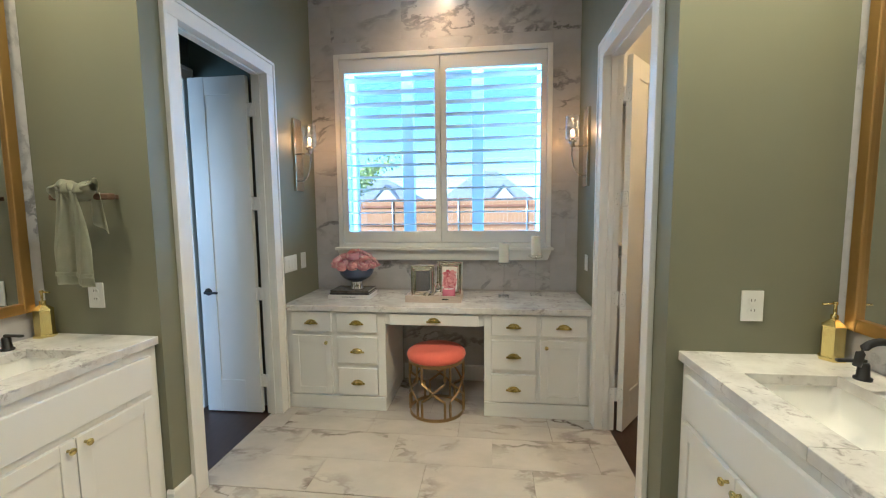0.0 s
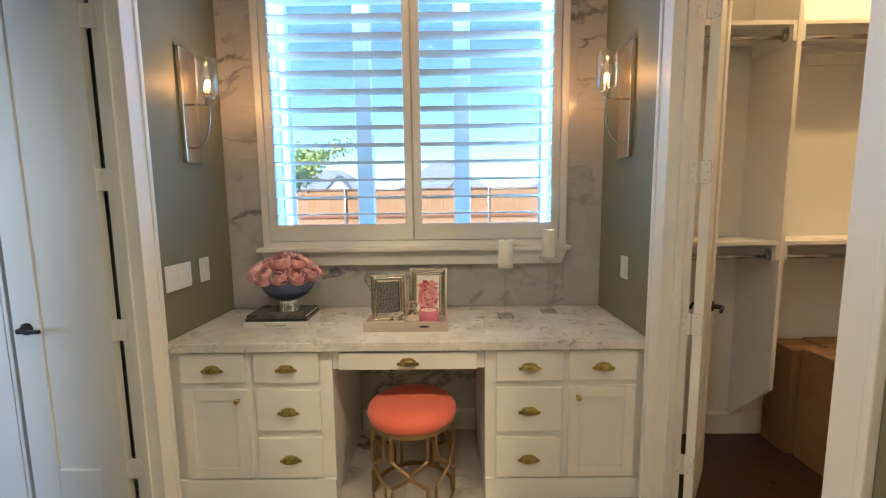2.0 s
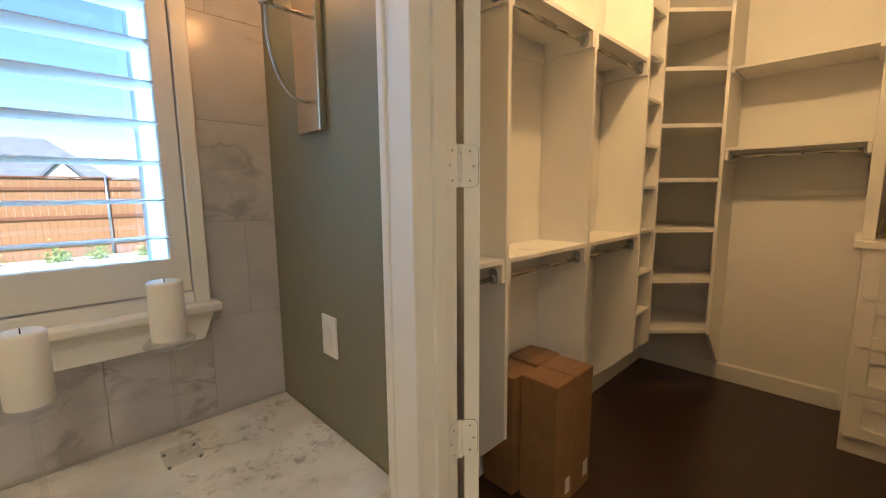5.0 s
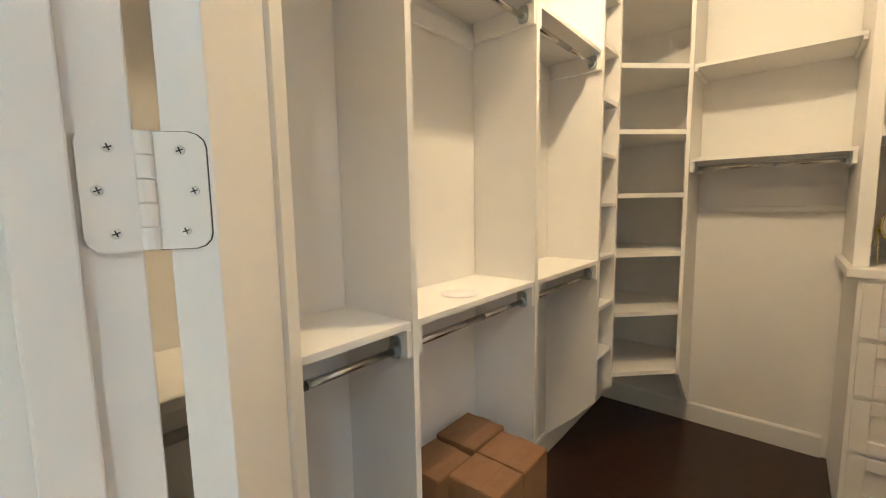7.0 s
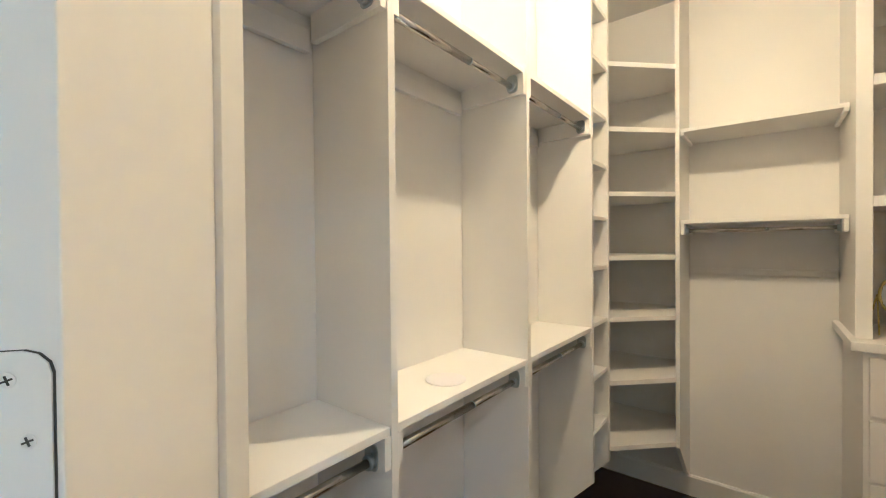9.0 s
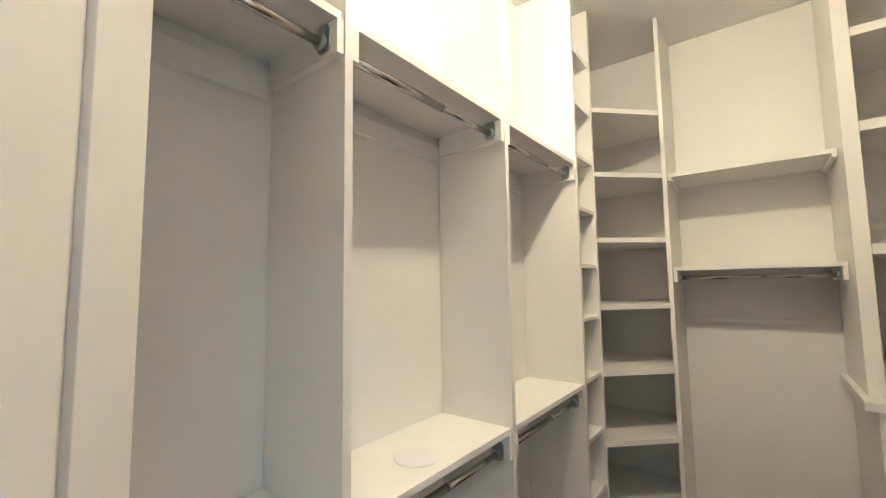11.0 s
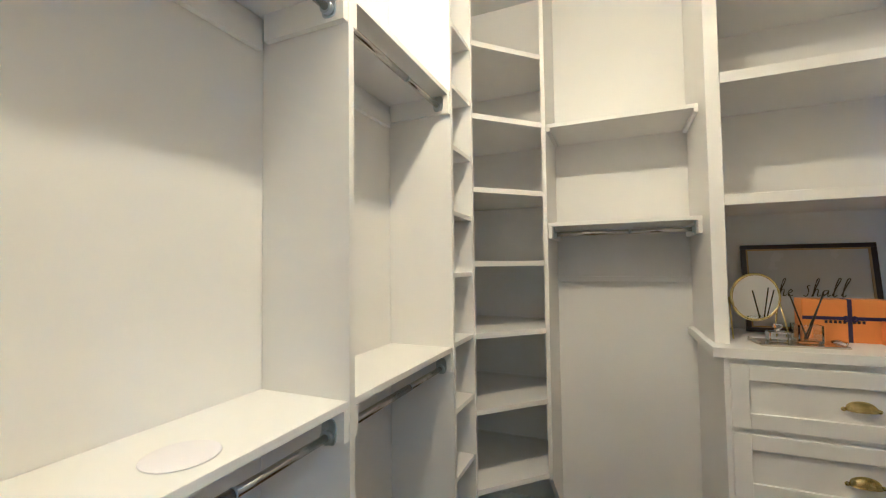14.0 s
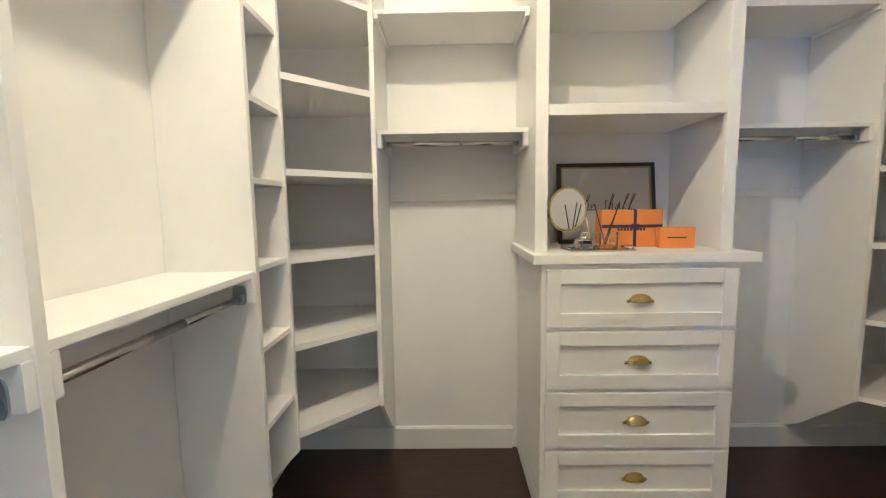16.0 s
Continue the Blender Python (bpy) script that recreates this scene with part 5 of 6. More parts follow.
# ---- closet end wall: two hanging bays and the dresser between ----
def east_bay(y0, y1):
    for z, rod in ((1.713, True), (2.221, False)):
        s = thing("closet_shelf", (3.768, (y0 + y1) / 2, z), "white painted shelf on the closet end wall", "shelf", group="end wall shelves")
        w = (y1 - y0) / 2
        part("board", box(-0.353, 0, -w, w, -T, 0, 0.0015), M_CLOSET, s)
        for sy in (-1, 1):
            part("side_cleat", box(-0.354, -0.02, min(sy * (w - 0.001), sy * (w - 0.019)), max(sy * (w - 0.001), sy * (w - 0.019)), -T - (0.06 if rod else 0.02), -T - 0.0005, 0.002), M_CLOSET, s)
    rod_with_flanges((3.47, y1 - 0.02, 1.655), (3.47, y0 + 0.02, 1.655), "chrome hanging rod under a white shelf on the end wall")
    s = thing("wall_cleat", (3.768, (y0 + y1) / 2, 1.40), "white painted nailing strip on the closet wall", "cleat", group="wall cleats")
    part("strip", box(-0.019, 0, -(y1 - y0) / 2 + 0.001, (y1 - y0) / 2 - 0.001, 0, 0.032, 0.003), M_CLOSET, s)


east_bay(1.988, 2.661)
east_bay(0.482, 1.157)

HUTCH = (1.157, 1.988)
dr = thing("closet_dresser", (3.768, 1.5725, 0), "white built-in dresser with shaker drawers and brass cup pulls", "dresser")
part("body", box(-0.56, 0, -0.40, 0.40, 0.09, 1.132, 0.002), M_CLOSET, dr)
part("plinth", box(-0.555, 0, -0.402, 0.402, 0, 0.0895, 0.002), M_CLOSET, dr)
for z0, z1 in ((0.872, 1.11), (0.612, 0.852), (0.352, 0.592), (0.102, 0.335)):
    f = part("drawer", shaker(0.765, z1 - z0, 0.02, 0.058, 0.014, 0.0022), M_CLOSET, dr)
    f.matrix_basis = pose(-0.581, 0, z0, 0, 0, -90)
    p = part("cup_pull", cup_pull(0.105, 0.034, 0.026), M_BRASS, f, "brushed brass cup pull", True)
    p.location = (0, 0.014, (z1 - z0) / 2)
solo("dresser_top", box(3.182, 3.768, 1.105, 2.012, 1.1325, 1.172, 0.003), M_CLOSET, "white painted top board of the closet dresser", "countertop")
hu = thing("closet_hutch", (3.768, 1.5725, 1.172), "tall white open hutch with shelves on the dresser", "bookcase")
H = TOPC - 1.172 - 0.002
for sy in (-1, 1):
    part("side", box(-0.468, 0, min(sy * 0.393, sy * 0.413), max(sy * 0.393, sy * 0.413), 0, H), M_CLOSET, hu)
    part("stile", box(-0.489, -0.469, min(sy * 0.361, sy * 0.414), max(sy * 0.361, sy * 0.414), 0, H, 0.002), M_CLOSET, hu)
for z0, z1 in ((0.562, 0.606), (1.072, 1.116), (1.482, 1.522)):
    part("shelf", box(-0.488, -0.001, -0.3605, 0.3605, z0, z1, 0.002), M_CLOSET, hu)
    part("shelf_end", box(-0.46, -0.001, -0.392, -0.3615, z1 - 0.02, z1), M_CLOSET, hu)
    part("shelf_end", box(-0.46, -0.001, 0.3615, 0.392, z1 - 0.02, z1), M_CLOSET, hu)
part("back", box(-0.012, -0.0005, -0.392, 0.392, 0, H), M_CLOSET, hu)

# things on the dresser
pic = thing("framed_print", (3.655, 1.535, 1.173), "black framed print with script lettering leaning on the hutch back", "picture")
pic.matrix_basis = pose(3.655, 1.535, 1.173, -8, 0, -90)
w, h = 0.25, 0.412
for nm, a in (("frame_rail", (-w, w, 0, 0.02)), ("frame_rail", (-w, w, h - 0.02, h)), ("frame_side", (-w, -w + 0.02, 0.0201, h - 0.0201)), ("frame_side", (w - 0.02, w, 0.0201, h - 0.0201))):
    part(nm, box(a[0], a[1], -0.008, 0.012, a[2], a[3], 0.002), M_BLACK, pic, "black frame")
bm = bmesh.new()
for a in ((-w + 0.02, w - 0.02, 0.02, 0.027), (-w + 0.02, w - 0.02, h - 0.027, h - 0.02), (-w + 0.02, -w + 0.027, 0.027, h - 0.027), (w - 0.027, w - 0.02, 0.027, h - 0.027)):
    box(a[0], a[1], -0.004, 0.006, a[2], a[3], bm=bm)
part("inner_lip", bm, M_ANTIQUE, pic, "gold inner lip")
part("print", box(-w + 0.027, w - 0.027, 0.002, 0.006, 0.027, h - 0.027), paint("grey_white_print", (0.46, 0.45, 0.44), 0.25), pic, "pale grey print")
GLYPH = {
    "h": [(0, 0), (0.25, 0.9), (0.42, 1.55), (0.30, 1.6), (0.18, 1.0), (0.06, 0.0), (0.22, 0.62), (0.38, 0.6), (0.36, 0.05), (0.56, 0.15)],
    "e": [(0, 0.25), (0.28, 0.45), (0.2, 0.62), (0.05, 0.45), (0.08, 0.05), (0.36, 0.12)],
    "s": [(0.32, 1.0), (0.14, 0.95), (0.24, 0.5), (0.14, 0.05), (-0.08, 0.1)],
    "a": [(0.38, 0.55), (0.1, 0.5), (0.05, 0.05), (0.3, 0.3), (0.38, 0.55), (0.36, 0.05), (0.52, 0.15)],
    "l": [(0, 0.1), (0.25, 0.9), (0.48, 1.55), (0.34, 1.6), (0.15, 0.8), (0.1, 0.02), (0.3, 0.15)],
}


def smooth_line(points, steps=5):
    """A soft curve through the points."""
    out = []
    for i in range(len(points) - 1):
        p0, p1, p2, p3 = (Vector(points[max(0, min(len(points) - 1, i + d))]) for d in (-1, 0, 1, 2))
        for k in range(steps):
            t = k / steps
            out.append(0.5 * ((2 * p1) + (p2 - p0) * t + (2 * p0 - 5 * p1 + 4 * p2 - p3) * t * t + (3 * p1 - p0 - 3 * p2 + p3) * t ** 3))
    return out + [Vector(points[-1])]


for glyph, gx in (("h", 0.0), ("e", 0.62), ("s", 1.7), ("h", 2.15), ("a", 2.78), ("l", 3.4), ("l", 3.95)):
    line = [(-0.118 + 0.058 * (gx + p.x + 0.12 * p.y), 0.0008, 0.168 + 0.05 * p.y) for p in smooth_line(GLYPH[glyph])]
    part("lettering", tube(line, 0.0021, 6), M_INK, pic, "black script letter of the words he shall")

mr = thing("vanity_mirror", (3.45, 1.80, 1.172), "round brass table mirror on slender wire legs", "mirror")
RM = 0.098
ring = [(0.0, RM * math.cos(a), 0.178 + RM * math.sin(a)) for a in (2 * math.pi * i / 40 for i in range(40))]
head = part("rim", tube(ring, 0.006, 10, closed=True), M_BRASS, mr, "brass rim", True)
part("mirror_glass", disc_x(0, 0.178, RM - 0.003, -0.003, 0.003, 40), M_MIRROR, mr, "mirror disc")
for sy in (-1, 1):
    part("leg", tube([(0.012, sy * (RM + 0.002), 0.178), (-0.03, sy * (RM + 0.015), 0.004)], 0.0032, 8), M_BRASS, mr)
    part("leg", tube([(0.012, sy * (RM + 0.002), 0.178), (0.06, sy * (RM + 0.015), 0.004)], 0.0032, 8), M_BRASS, mr)
mr.rotation_euler = (0, 0, radians(18))


def gift(loc, sx, sy, sz, rz, ribbon, label):
    g = thing("gift_box", loc, label, "gift box", rz, group="orange gift boxes")
    part("box_body", box(-sx / 2, sx / 2, -sy / 2, sy / 2, 0, sz, 0.0015), M_ORANGE, g)
    if ribbon:
        part("ribbon", box(-sx / 2 - 0.0012, sx / 2 + 0.0012, -0.02, -0.006, -0.0004, sz + 0.0012), M_RIBBON, g, "navy ribbon")
        part("ribbon", box(-sx / 2 - 0.0014, -sx / 2, -sy / 2, sy / 2, sz * 0.52, sz * 0.60), M_RIBBON, g, "navy ribbon")
        part("bow", tube([(-sx / 2 - 0.004, -0.013 + 0.02 * math.sin(q), sz * 0.55 + 0.010 * math.sin(2 * q)) for q in (6.283 * k / 16 for k in range(16))], 0.0, closed=True, flat=(0.007, 0.002)), M_RIBBON, g, "navy ribbon bow")
        for k in range(9):
            part("lettering", box(-sx / 2 - 0.0008, -sx / 2, 0.062 - 0.0145 * k - 0.005, 0.062 - 0.0145 * k + 0.004, sz * 0.44, sz * 0.51), M_INK, g, "dark printed mark")
    else:
        part("lettering", box(-sx / 2 - 0.0008, -sx / 2, -0.038, 0.042, sz * 0.48, sz * 0.54), M_INK, g, "dark printed line")
    return g


gift((3.50, 1.50, 1.172), 0.09, 0.275, 0.172, -2, True, "orange gift box tied with a navy ribbon")
gift((3.41, 1.328, 1.172), 0.05, 0.15, 0.092, -6, False, "small plain orange gift box beside the larger one")
tr = thing("mirror_tray", (3.345, 1.70, 1.172), "small silver mirrored tray with raised ends", "tray", 4)
part("tray_base", box(-0.075, 0.075, -0.14, 0.14, 0, 0.008, 0.003), M_GOLDSILVER, tr)
for sy in (-1, 1):
    part("tray_handle", tube([(-0.05, sy * 0.135, 0.010), (-0.03, sy * 0.148, 0.017), (0.03, sy * 0.148, 0.017), (0.05, sy * 0.135, 0.010)], 0.004, 8), M_GOLDSILVER, tr)
df = thing("reed_diffuser", (3.36, 1.66, 1.1812), "clear glass reed diffuser holding three black reeds", "diffuser")
bm = box(-0.04, 0.04, -0.04, 0.04, 0, 0.01, 0.002)
for a in ((-0.04, 0.04, -0.04, -0.034), (-0.04, 0.04, 0.034, 0.04), (-0.04, -0.034, -0.0338, 0.0338), (0.034, 0.04, -0.0338, 0.0338)):
    box(*a, 0.01, 0.07, bm=bm)
part("glass_cup", bm, M_CRYSTAL, df).visible_shadow = False
for a, b in (((0, 0, 0.012), (0.0, 0.05, 0.19)), ((0, 0.0, 0.012), (-0.01, -0.055, 0.2)), ((0.01, 0.005, 0.012), (0.01, -0.062, 0.19))):
    part("reed", tube([a, b], 0.0028, 6), M_BLACK, df, "black reed")
pb = thing("perfume_bottle", (3.35, 1.755, 1.1812), "square clear glass perfume bottle with a glass stopper", "bottle")
part("bottle", box(-0.035, 0.035, -0.035, 0.035, 0, 0.04, 0.006), M_CRYSTAL, pb).visible_shadow = False
part("stopper", lathe([(0, 0.0405), (0.008, 0.0405), (0.009, 0.05), (0.016, 0.055), (0.016, 0.068), (0, 0.07)], 12), M_CRYSTAL, pb).visible_shadow = False


# ---- cardboard boxes and the paper disc ----
def carton(x, y, rz, h, label, sx=0.22, sy=0.20):
    c = thing("cardboard_box", (x, y, 0), label, "box", rz, group="stacked cardboard boxes")
    part("carton_body", box(-sx / 2, sx / 2, -sy / 2, sy / 2, 0, h, 0.004), M_CARD, c)
    part("flap", box(-sx / 2 + 0.002, sx / 2 - 0.002, -sy / 2 + 0.002, -0.001, h, h + 0.003, 0.001), M_CARD, c)
    part("flap", box(-sx / 2 + 0.002, sx / 2 - 0.002, 0.001, sy / 2 - 0.002, h, h + 0.003, 0.001), M_CARD, c)
    part("packing_tape", box(-sx / 2 - 0.0008, sx / 2 + 0.0008, -0.024, 0.024, h - 0.06, h + 0.0036), M_TAPE, c, "clear brown packing tape")
    part("shipping_label", box(sx * 0.1, sx * 0.35, -sy / 2 - 0.0008, -sy / 2, 0.05, 0.13), M_PAPER, c, "white paper label")
    return c


carton(1.744, 2.925, 0, 0.60, "tall brown cardboard carton taped shut, standing on the closet floor", 0.154, 0.188)
carton(1.913, 2.927, 0.6, 0.60, "tall brown cardboard carton beside its twin", 0.172, 0.19)
carton(1.725, 3.122, -2, 0.585, "brown cardboard carton standing behind another", 0.18, 0.178)
carton(1.94, 3.13, 1, 0.59, "brown cardboard carton in the back of the closet bay", 0.21, 0.18)
solo("paper_disc", lathe([(0, 0.0005), (0.062, 0.0005), (0.063, 0.0015), (0.061, 0.003), (0, 0.003)], 48), M_DISC, "round white disc lying on the closet shelf", "plate", True, loc=(1.79, 3.06, Z1))


# ---- bedroom seen through the west doorway ----
window_2 = thing("window_2", (-4.99, 4.38, 0.72), "white framed bedroom window with open blinds", "window", kind="structure")
bm = bmesh.new()
for a in ((-1.01, -0.96, 0, 1.93), (0.96, 1.01, 0, 1.93), (-0.96, 0.96, 0, 0.05), (-0.96, 0.96, 1.88, 1.93), (-0.96, 0.96, 0.92, 0.97), (-0.03, 0.03, 0.05, 0.92), (-0.03, 0.03, 0.97, 1.88)):
    box(a[0], a[1], -0.03, 0.03, a[2], a[3], 0.003, bm)
part("window_frame", bm, M_WHITE, window_2)
pn = part("pane", box(-0.96, 0.96, 0.034, 0.038, 0.05, 1.88), M_GLASS, window_2)
pn.visible_shadow = False
for k in range(22):
    lv = part("blind_slat", box(-0.95, 0.95, -0.026, 0.026, -0.0012, 0.0012), M_WHITE, window_2)
    lv.matrix_basis = pose(0, -0.065, 0.06 + 0.084 * k, -4, 0, 0)
# unseen window, added to frame the bedroom's fill lamp
window_3 = thing("window_3", (-3.6, -0.50, 0.8), "white framed bedroom window towards the front, unseen, added around a fill lamp", "window", kind="structure")
part("window_frame", ring_frame(-0.7, 0.7, 0, 1.5, -0.65, 0.65, 0.05, 1.45, -0.025, 0.025), M_WHITE, window_3)
cu = thing("curtain", (-3.93, 4.22, 0.02), "long grey-green striped curtain beside the bedroom window", "curtain")
bm = bmesh.new()
lo, hi = [], []
for i in range(61):
    u = i / 60
    p = (-0.16 + 0.32 * u, 0.03 * math.sin(u * 40), 0)
    lo.append(bm.verts.new(p))
    hi.append(bm.verts.new((p[0] * 0.9, p[1] * 0.8, 2.85)))
for i in range(60):
    bm.faces.new((lo[i], lo[i + 1], hi[i + 1], hi[i])).smooth = True
bmesh.ops.solidify(bm, geom=list(bm.faces), thickness=0.004)
part("cloth", bm, M_CURTAIN, cu, "", True)
part("curtain_rod", tube([(-1.3, 0.0, 2.87), (0.25, 0.0, 2.87)], 0.012, 10), M_BLACK, cu)
so = thing("bench_sofa", (-3.95, 3.75, 0), "cream upholstered sofa on dark legs under the bedroom window", "sofa")
part("seat", box(-0.7, 0.7, -0.35, 0.35, 0.20, 0.46, 0.05), M_SOFA, so)
part("backrest", box(-0.7, 0.7, 0.25, 0.42, 0.40, 0.80, 0.06), M_SOFA, so)
for sx in (-0.62, 0.62):
    for sy in (-0.28, 0.28):
        part("leg", lathe([(0, 0), (0.018, 0), (0.026, 0.205), (0, 0.205)], 12, (sx, sy)), M_BLACK, so)
for px, pm, lb in ((0.28, M_PILLOW, "olive patterned square pillow on the sofa"), (0.53, M_PINKPILLOW, "pink striped square pillow on the sofa")):
    bm = bmesh.new()
    n = 10
    top, bot = [], []
    for i in range(n + 1):
        for j in range(n + 1):
            u, v = i / n * 2 - 1, j / n * 2 - 1
            e = 0.075 * (1 - u ** 4) * (1 - v ** 4)
            top.append(bm.verts.new((u * 0.2, -e, v * 0.2)))
            bot.append(bm.verts.new((u * 0.2, e + 0.001, v * 0.2)))
    for i in range(n):
        for j in range(n):
            a = i * (n + 1) + j
            for g, fl_ in ((top, 1), (bot, -1)):
                q = (g[a], g[a + n + 1], g[a + n + 2], g[a + 1])
                bm.faces.new(q[::fl_]).smooth = True
    pl = solo("pillow", bm, pm, lb, "pillow", True, "sofa pillows")
    pl.matrix_basis = pose(-3.95 + px, 3.88, 0.655, -14, 0, 12)

# ---- outside ----
structure("ground", box(-400, 400, 3.7, 900, -0.32, -0.20), M_GRASS, "lawn of the back yard", "ground")
structure("gravel_bed", box(-30, 30, 14.6, 16.15, -0.2, -0.14), M_GRAVEL, "pale gravel planting bed along the fence", "gravel")
fence = thing("fence", (0, 16.3, -0.2), "cedar board fence with steel posts", "fence")
rng = random.Random(7)
PW = 0.142
pick = bpy.data.meshes.new("fence_board")
bm = box(-PW / 2, PW / 2, 0, 0.018, 0, 2.08, 0.004)
bm.to_mesh(pick)
bm.free()
pick.materials.append(M_FENCE)
for k in range(-62, 76):
    o = new("board", pick)
    o.parent = fence
    o.location = (k * 0.146, 0.004 * rng.random(), 0.01 * rng.random() - (0.13 if k > 26 else 0.0))
for z in (0.35, 1.05, 1.78):
    part("rail", box(-9, 11, -0.04, -0.001, z, z + 0.085, 0.004), M_FENCERAIL, fence)
part("cap", box(-9, 3.9, -0.05, 0.03, 2.095, 2.13, 0.004), M_FENCERAIL, fence)
for k in range(-3, 5):
    part("post", tube([(1.40 + 2.68 * k - 0.0, -0.075, -0.05), (1.40 + 2.68 * k, -0.075, 2.15)], 0.034, 12), M_GALV, fence, "galvanised steel post")


def house(x, y, w, d, eave, ridge, label, gable=True):
    h = thing("house", (x, y, -0.2), label, "house", group="neighbouring houses")
    part("wall", box(-w / 2, w / 2, -d / 2, d / 2, 0, eave), M_HOUSE, h)
    bm = bmesh.new()
    e = 0.4
    a = [bm.verts.new(p) for p in ((-w / 2 - e, -d / 2 - e, eave), (w / 2 + e, -d / 2 - e, eave), (w / 2 + e, d / 2 + e, eave), (-w / 2 - e, d / 2 + e, eave))]
    r = [bm.verts.new(p) for p in ((-w * 0.12, 0, ridge), (w * 0.12, 0, ridge))]
    for f in ((a[0], a[1], r[1], r[0]), (a[1], a[2], r[1]), (a[2], a[3], r[0], r[1]), (a[3], a[0], r[0]), tuple(a[::-1])):
        bm.faces.new(f)
    bmesh.ops.recalc_face_normals(bm, faces=list(bm.faces))
    part("roof", bm, M_ROOF, h, "grey shingle hip roof")
    gw = w * 0.13
    gx = w * 0.2
    part("gable", prism([(gx - gw, eave - 0.1), (gx + gw, eave - 0.1), (gx, eave + gw * 1.05)], "y", -d / 2 - 0.6, -d / 2 + 2.0), M_HOUSE, h, "pale gable")
    bm = bmesh.new()
    for s in (-1, 1):
        q = [(gx + s * (gw + 0.3), eave - 0.35), (gx, eave + gw * 1.05 + 0.08), (gx, eave + gw * 1.05 + 0.3), (gx + s * (gw + 0.45), eave - 0.2)]
        prism(q if s > 0 else q[::-1], "y", -d / 2 - 0.8, -d / 2 + 2.4, bm)
    part("gable_roof", bm, M_ROOF, h)
    for k in (-0.32, -0.1, 0.33):
        wn_ = part("window", box(w * k - 0.5, w * k + 0.5, -d / 2 - 0.03, -d / 2 + 0.05, 1.0, 2.4), M_WHITE, h)
        part("pane", box(w * k - 0.42, w * k + 0.42, -d / 2 - 0.05, -d / 2 - 0.031, 1.08, 2.32), M_SLOT, wn_)
    return h


house(-0.5, 52, 9.5, 9, 3.1, 6.6, "neighbouring house with a grey hip roof beyond the fence")
house(-17, 60, 14, 10, 3.1, 6.4, "distant house with a grey hip roof beyond the fence")
house(19, 58, 15, 10, 3.1, 6.6, "distant house with a grey hip roof beyond the fence")


def tree(x, y, h, seed, label):
    t = thing("tree", (x, y, -0.2), label, "tree")
    r = random.Random(seed)
    bm = bmesh.new()
    tips = []

    def limb(p, d, length, rad, level):
        pts = [p]
        for k in range(5):
            d = (d + Vector((r.uniform(-1, 1), r.uniform(-1, 1), r.uniform(-0.3, 0.5))) * 0.13).normalized()
            pts.append(pts[-1] + d * length / 5)
        for q0, q1, k in zip(pts, pts[1:], range(5)):
            tube([q0, q1], rad * (1 - 0.13 * k), 7, bm)
        if level < 3:
            for k in range(4 if level else 6):
                a = r.uniform(0, 6.28)
                nd = (d * 0.55 + Vector((math.cos(a), math.sin(a), r.uniform(0.0, 0.7)))).normalized()
                limb(pts[r.randint(2, 5)], nd, length * r.uniform(0.5, 0.72), rad * 0.45, level + 1)
        if level >= 2:
            tips.extend(pts[2:])

    limb(Vector((0, 0, 0)), Vector((0, 0, 1)), h * 0.42, 0.07, 0)
    part("trunk", bm, M_BARK, t)
    bm = bmesh.new()
    for p in tips:
        for k in range(9):
            c = p + Vector((r.gauss(0, 1), r.gauss(0, 1), r.gauss(0, 1))) * 0.13
            a = Vector((r.uniform(-1, 1), r.uniform(-1, 1), r.uniform(-1, 1))).normalized()
            b = a.orthogonal().normalized()
            s = r.uniform(0.04, 0.075)
            vs = [bm.verts.new(c + a * s * u + b * s * v) for u, v in ((-1, 0), (0, -0.5), (1, 0), (0, 0.5))]
            bm.faces.new(vs)
    part("crown", bm, M_LEAF, t)
    return t


tree(-4.5, 12.6, 4.9, 3, "young tree with sparse yellow-green leaves in front of the fence")
for k, sx in enumerate((-3.4, -2.2, -0.9, 0.3, 1.0, 2.0, 2.9, 3.9, 5.1)):
    r = random.Random(50 + k)
    bm = bmesh.new()
    hh = r.uniform(0.3, 0.5)
    for j in range(260):
        c = Vector((r.gauss(0, 0.13), r.gauss(0, 0.13), abs(r.gauss(0, 0.5)) * hh * 0.8))
        a = Vector((r.uniform(-1, 1), r.uniform(-1, 1), r.uniform(0, 1))).normalized()
        b = a.orthogonal().normalized()
        s = r.uniform(0.03, 0.055)
        bm.faces.new([bm.verts.new(c + a * s * u + b * s * v) for u, v in ((-1, 0), (0, -0.45), (1, 0), (0, 0.45))])
    solo("shrub", bm, M_SHRUB, "small green shrub in the gravel bed by the fence", "shrub", group="shrubs along the fence", loc=(sx, 15.4 + r.uniform(-0.2, 0.2), -0.14))


# ---- tiles, last ----
floor_b = bpy.data.objects["floor_bathroom"]
TW, TD = 0.59, 0.295
GAP = 0.0014


def clip(rect, areas):
    """Parts of rect (x0, x1, y0, y1) inside each of the areas."""
    out = []
    for a in areas:
        x0, x1, y0, y1 = max(rect[0], a[0]), min(rect[1], a[1]), max(rect[2], a[2]), min(rect[3], a[3])
        if x1 - x0 > 0.01 and y1 - y0 > 0.01:
            out.append((x0, x1, y0, y1))
    return out


tile_mesh = {}


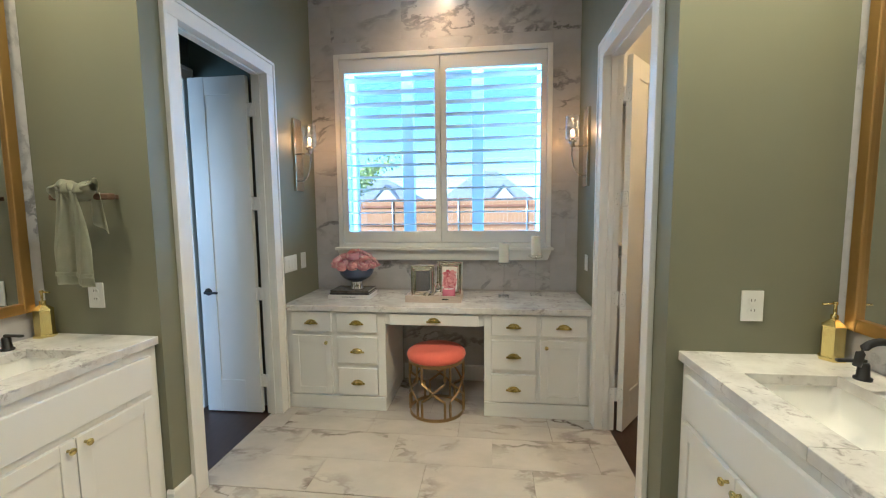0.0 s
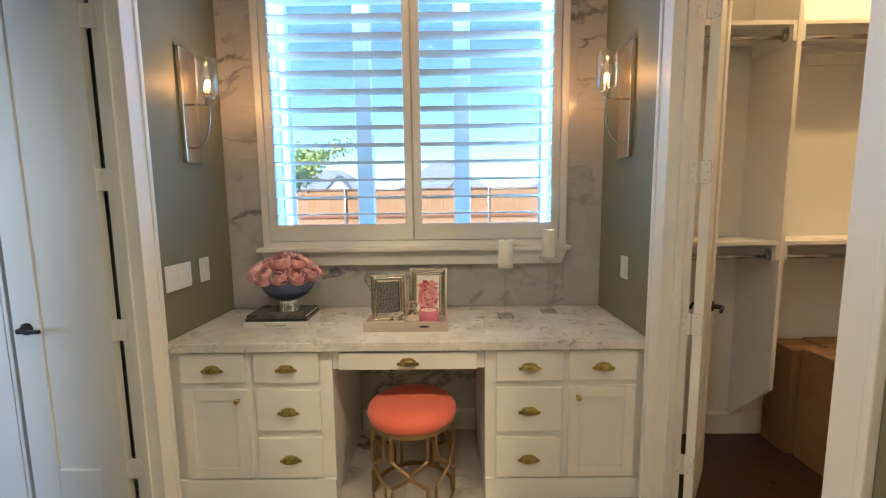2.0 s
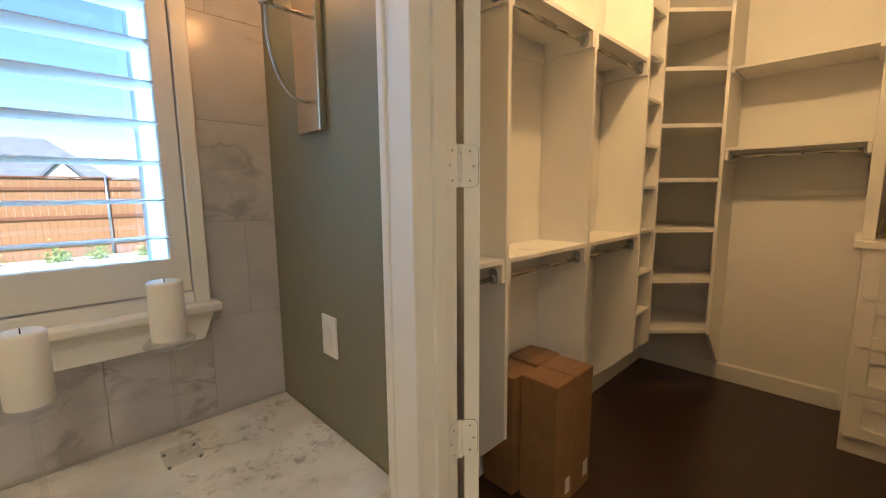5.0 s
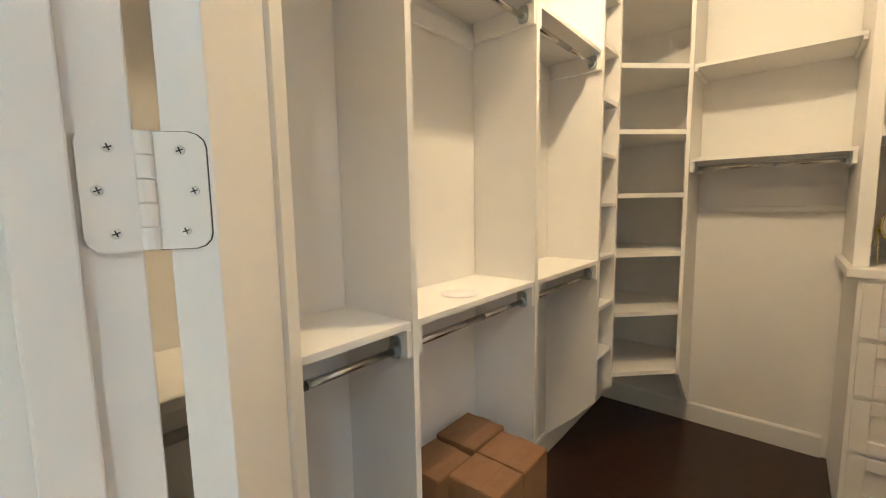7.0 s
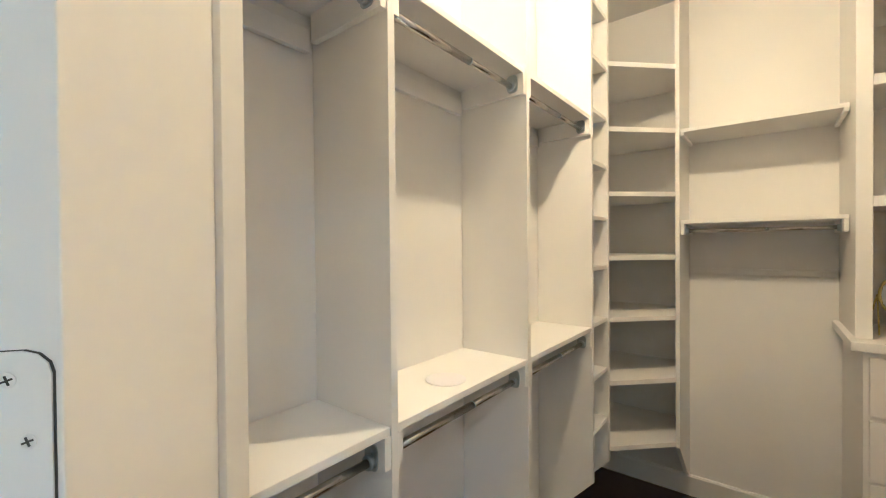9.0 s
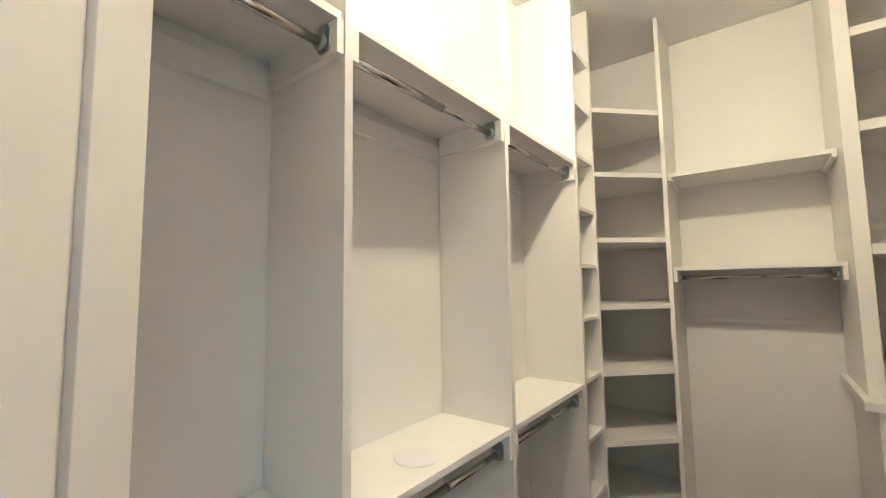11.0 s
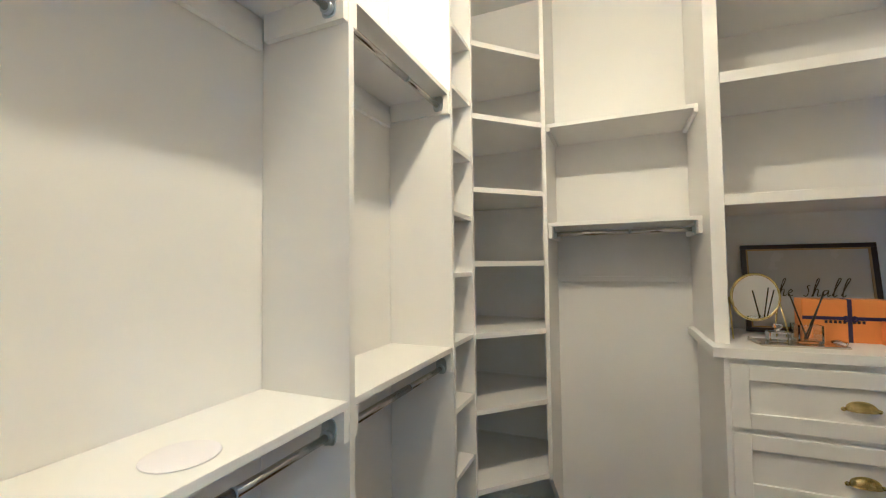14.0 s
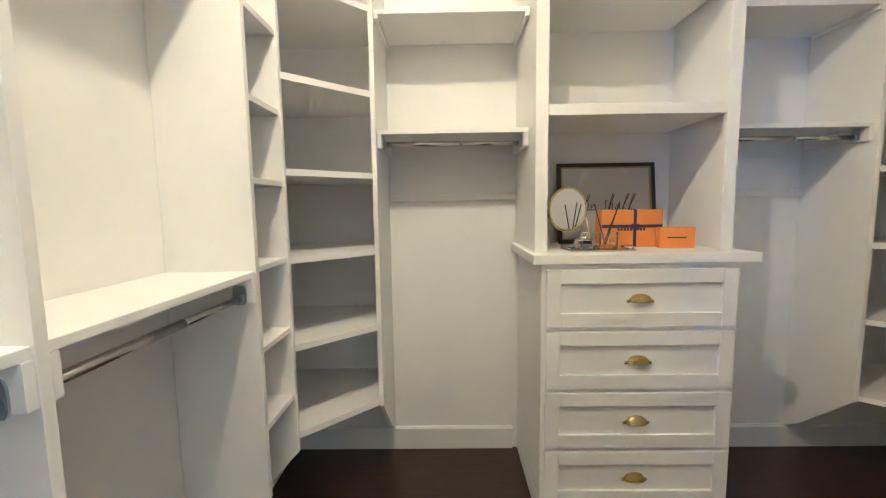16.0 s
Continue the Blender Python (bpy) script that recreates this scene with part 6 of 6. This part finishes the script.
def floor_tile(x0, x1, y0, y1):
    w, d = round(x1 - x0 - GAP, 4), round(y1 - y0 - GAP, 4)
    if (w, d) not in tile_mesh:
        tile_mesh[w, d] = mesh_of("floor_tile", box(-w / 2, w / 2, -d / 2, d / 2, -0.008, 0.0, 0.0008), M_FLOORTILE)
    o = new("tile", tile_mesh[w, d])
    o.parent = floor_b
    o.location = ((x0 + x1) / 2, (y0 + y1) / 2, 0)


AREAS = [(-2.07, 1.31, -2.6, TY), (WL, WR, TY, 1.84), (-1.548, 0.786, 1.84, 2.60), (WL, WR, 2.60, 3.31)]
row = 0
y = 3.31
while y > -2.6:
    x = -2.4 + TW * ((row * 0.37) % 1.0) - TW
    while x < 1.4:
        for r in clip((x, x + TW, y - TD, y), AREAS):
            floor_tile(*r)
        x += TW
    y -= TD
    row += 1

row = 0
z = 0.778
HOLE = (-1.262, 0.492, 1.03, 2.706)
wt_mesh = {}
while z < TOP - 0.01:
    z2 = min(z + 0.29, TOP - 0.001)
    x = -0.70 - 0.59 * 3 + 0.59 * ((7 - row) * 0.37 % 1.0)
    while x < WR:
        x2 = x + (0.59 if row else 2.36)
        pieces = []
        for a in ((WL, HOLE[0], 0, 4), (HOLE[1], WR, 0, 4), (HOLE[0], HOLE[1], 0, HOLE[2]), (HOLE[0], HOLE[1], HOLE[3], 4)):
            pieces += clip((x, x2, max(z, 0.771), z2), [a])
        for a0, a1, b0, b1 in pieces:
            w, h = round(a1 - a0 - 0.0016, 4), round(b1 - b0 - 0.002, 4)
            if (w, h) not in wt_mesh:
                wt_mesh[w, h] = mesh_of("wall_tile", box(-w / 2, w / 2, -0.003, -0.0002, -h / 2, h / 2, 0.0007), M_WALLTILE)
            o = new("tile", wt_mesh[w, h])
            o.parent = wall_north
            o.location = ((a0 + a1) / 2, NW, (b0 + b1) / 2)
        x = x2
    z += 0.29
    row += 1
low = new("tile", mesh_of("wall_tile", box(WL + 0.001, WR - 0.001, -0.003, -0.0002, 0.0, 0.77), M_WALLTILE))
low.parent = wall_north
low.location = (0, NW, 0)
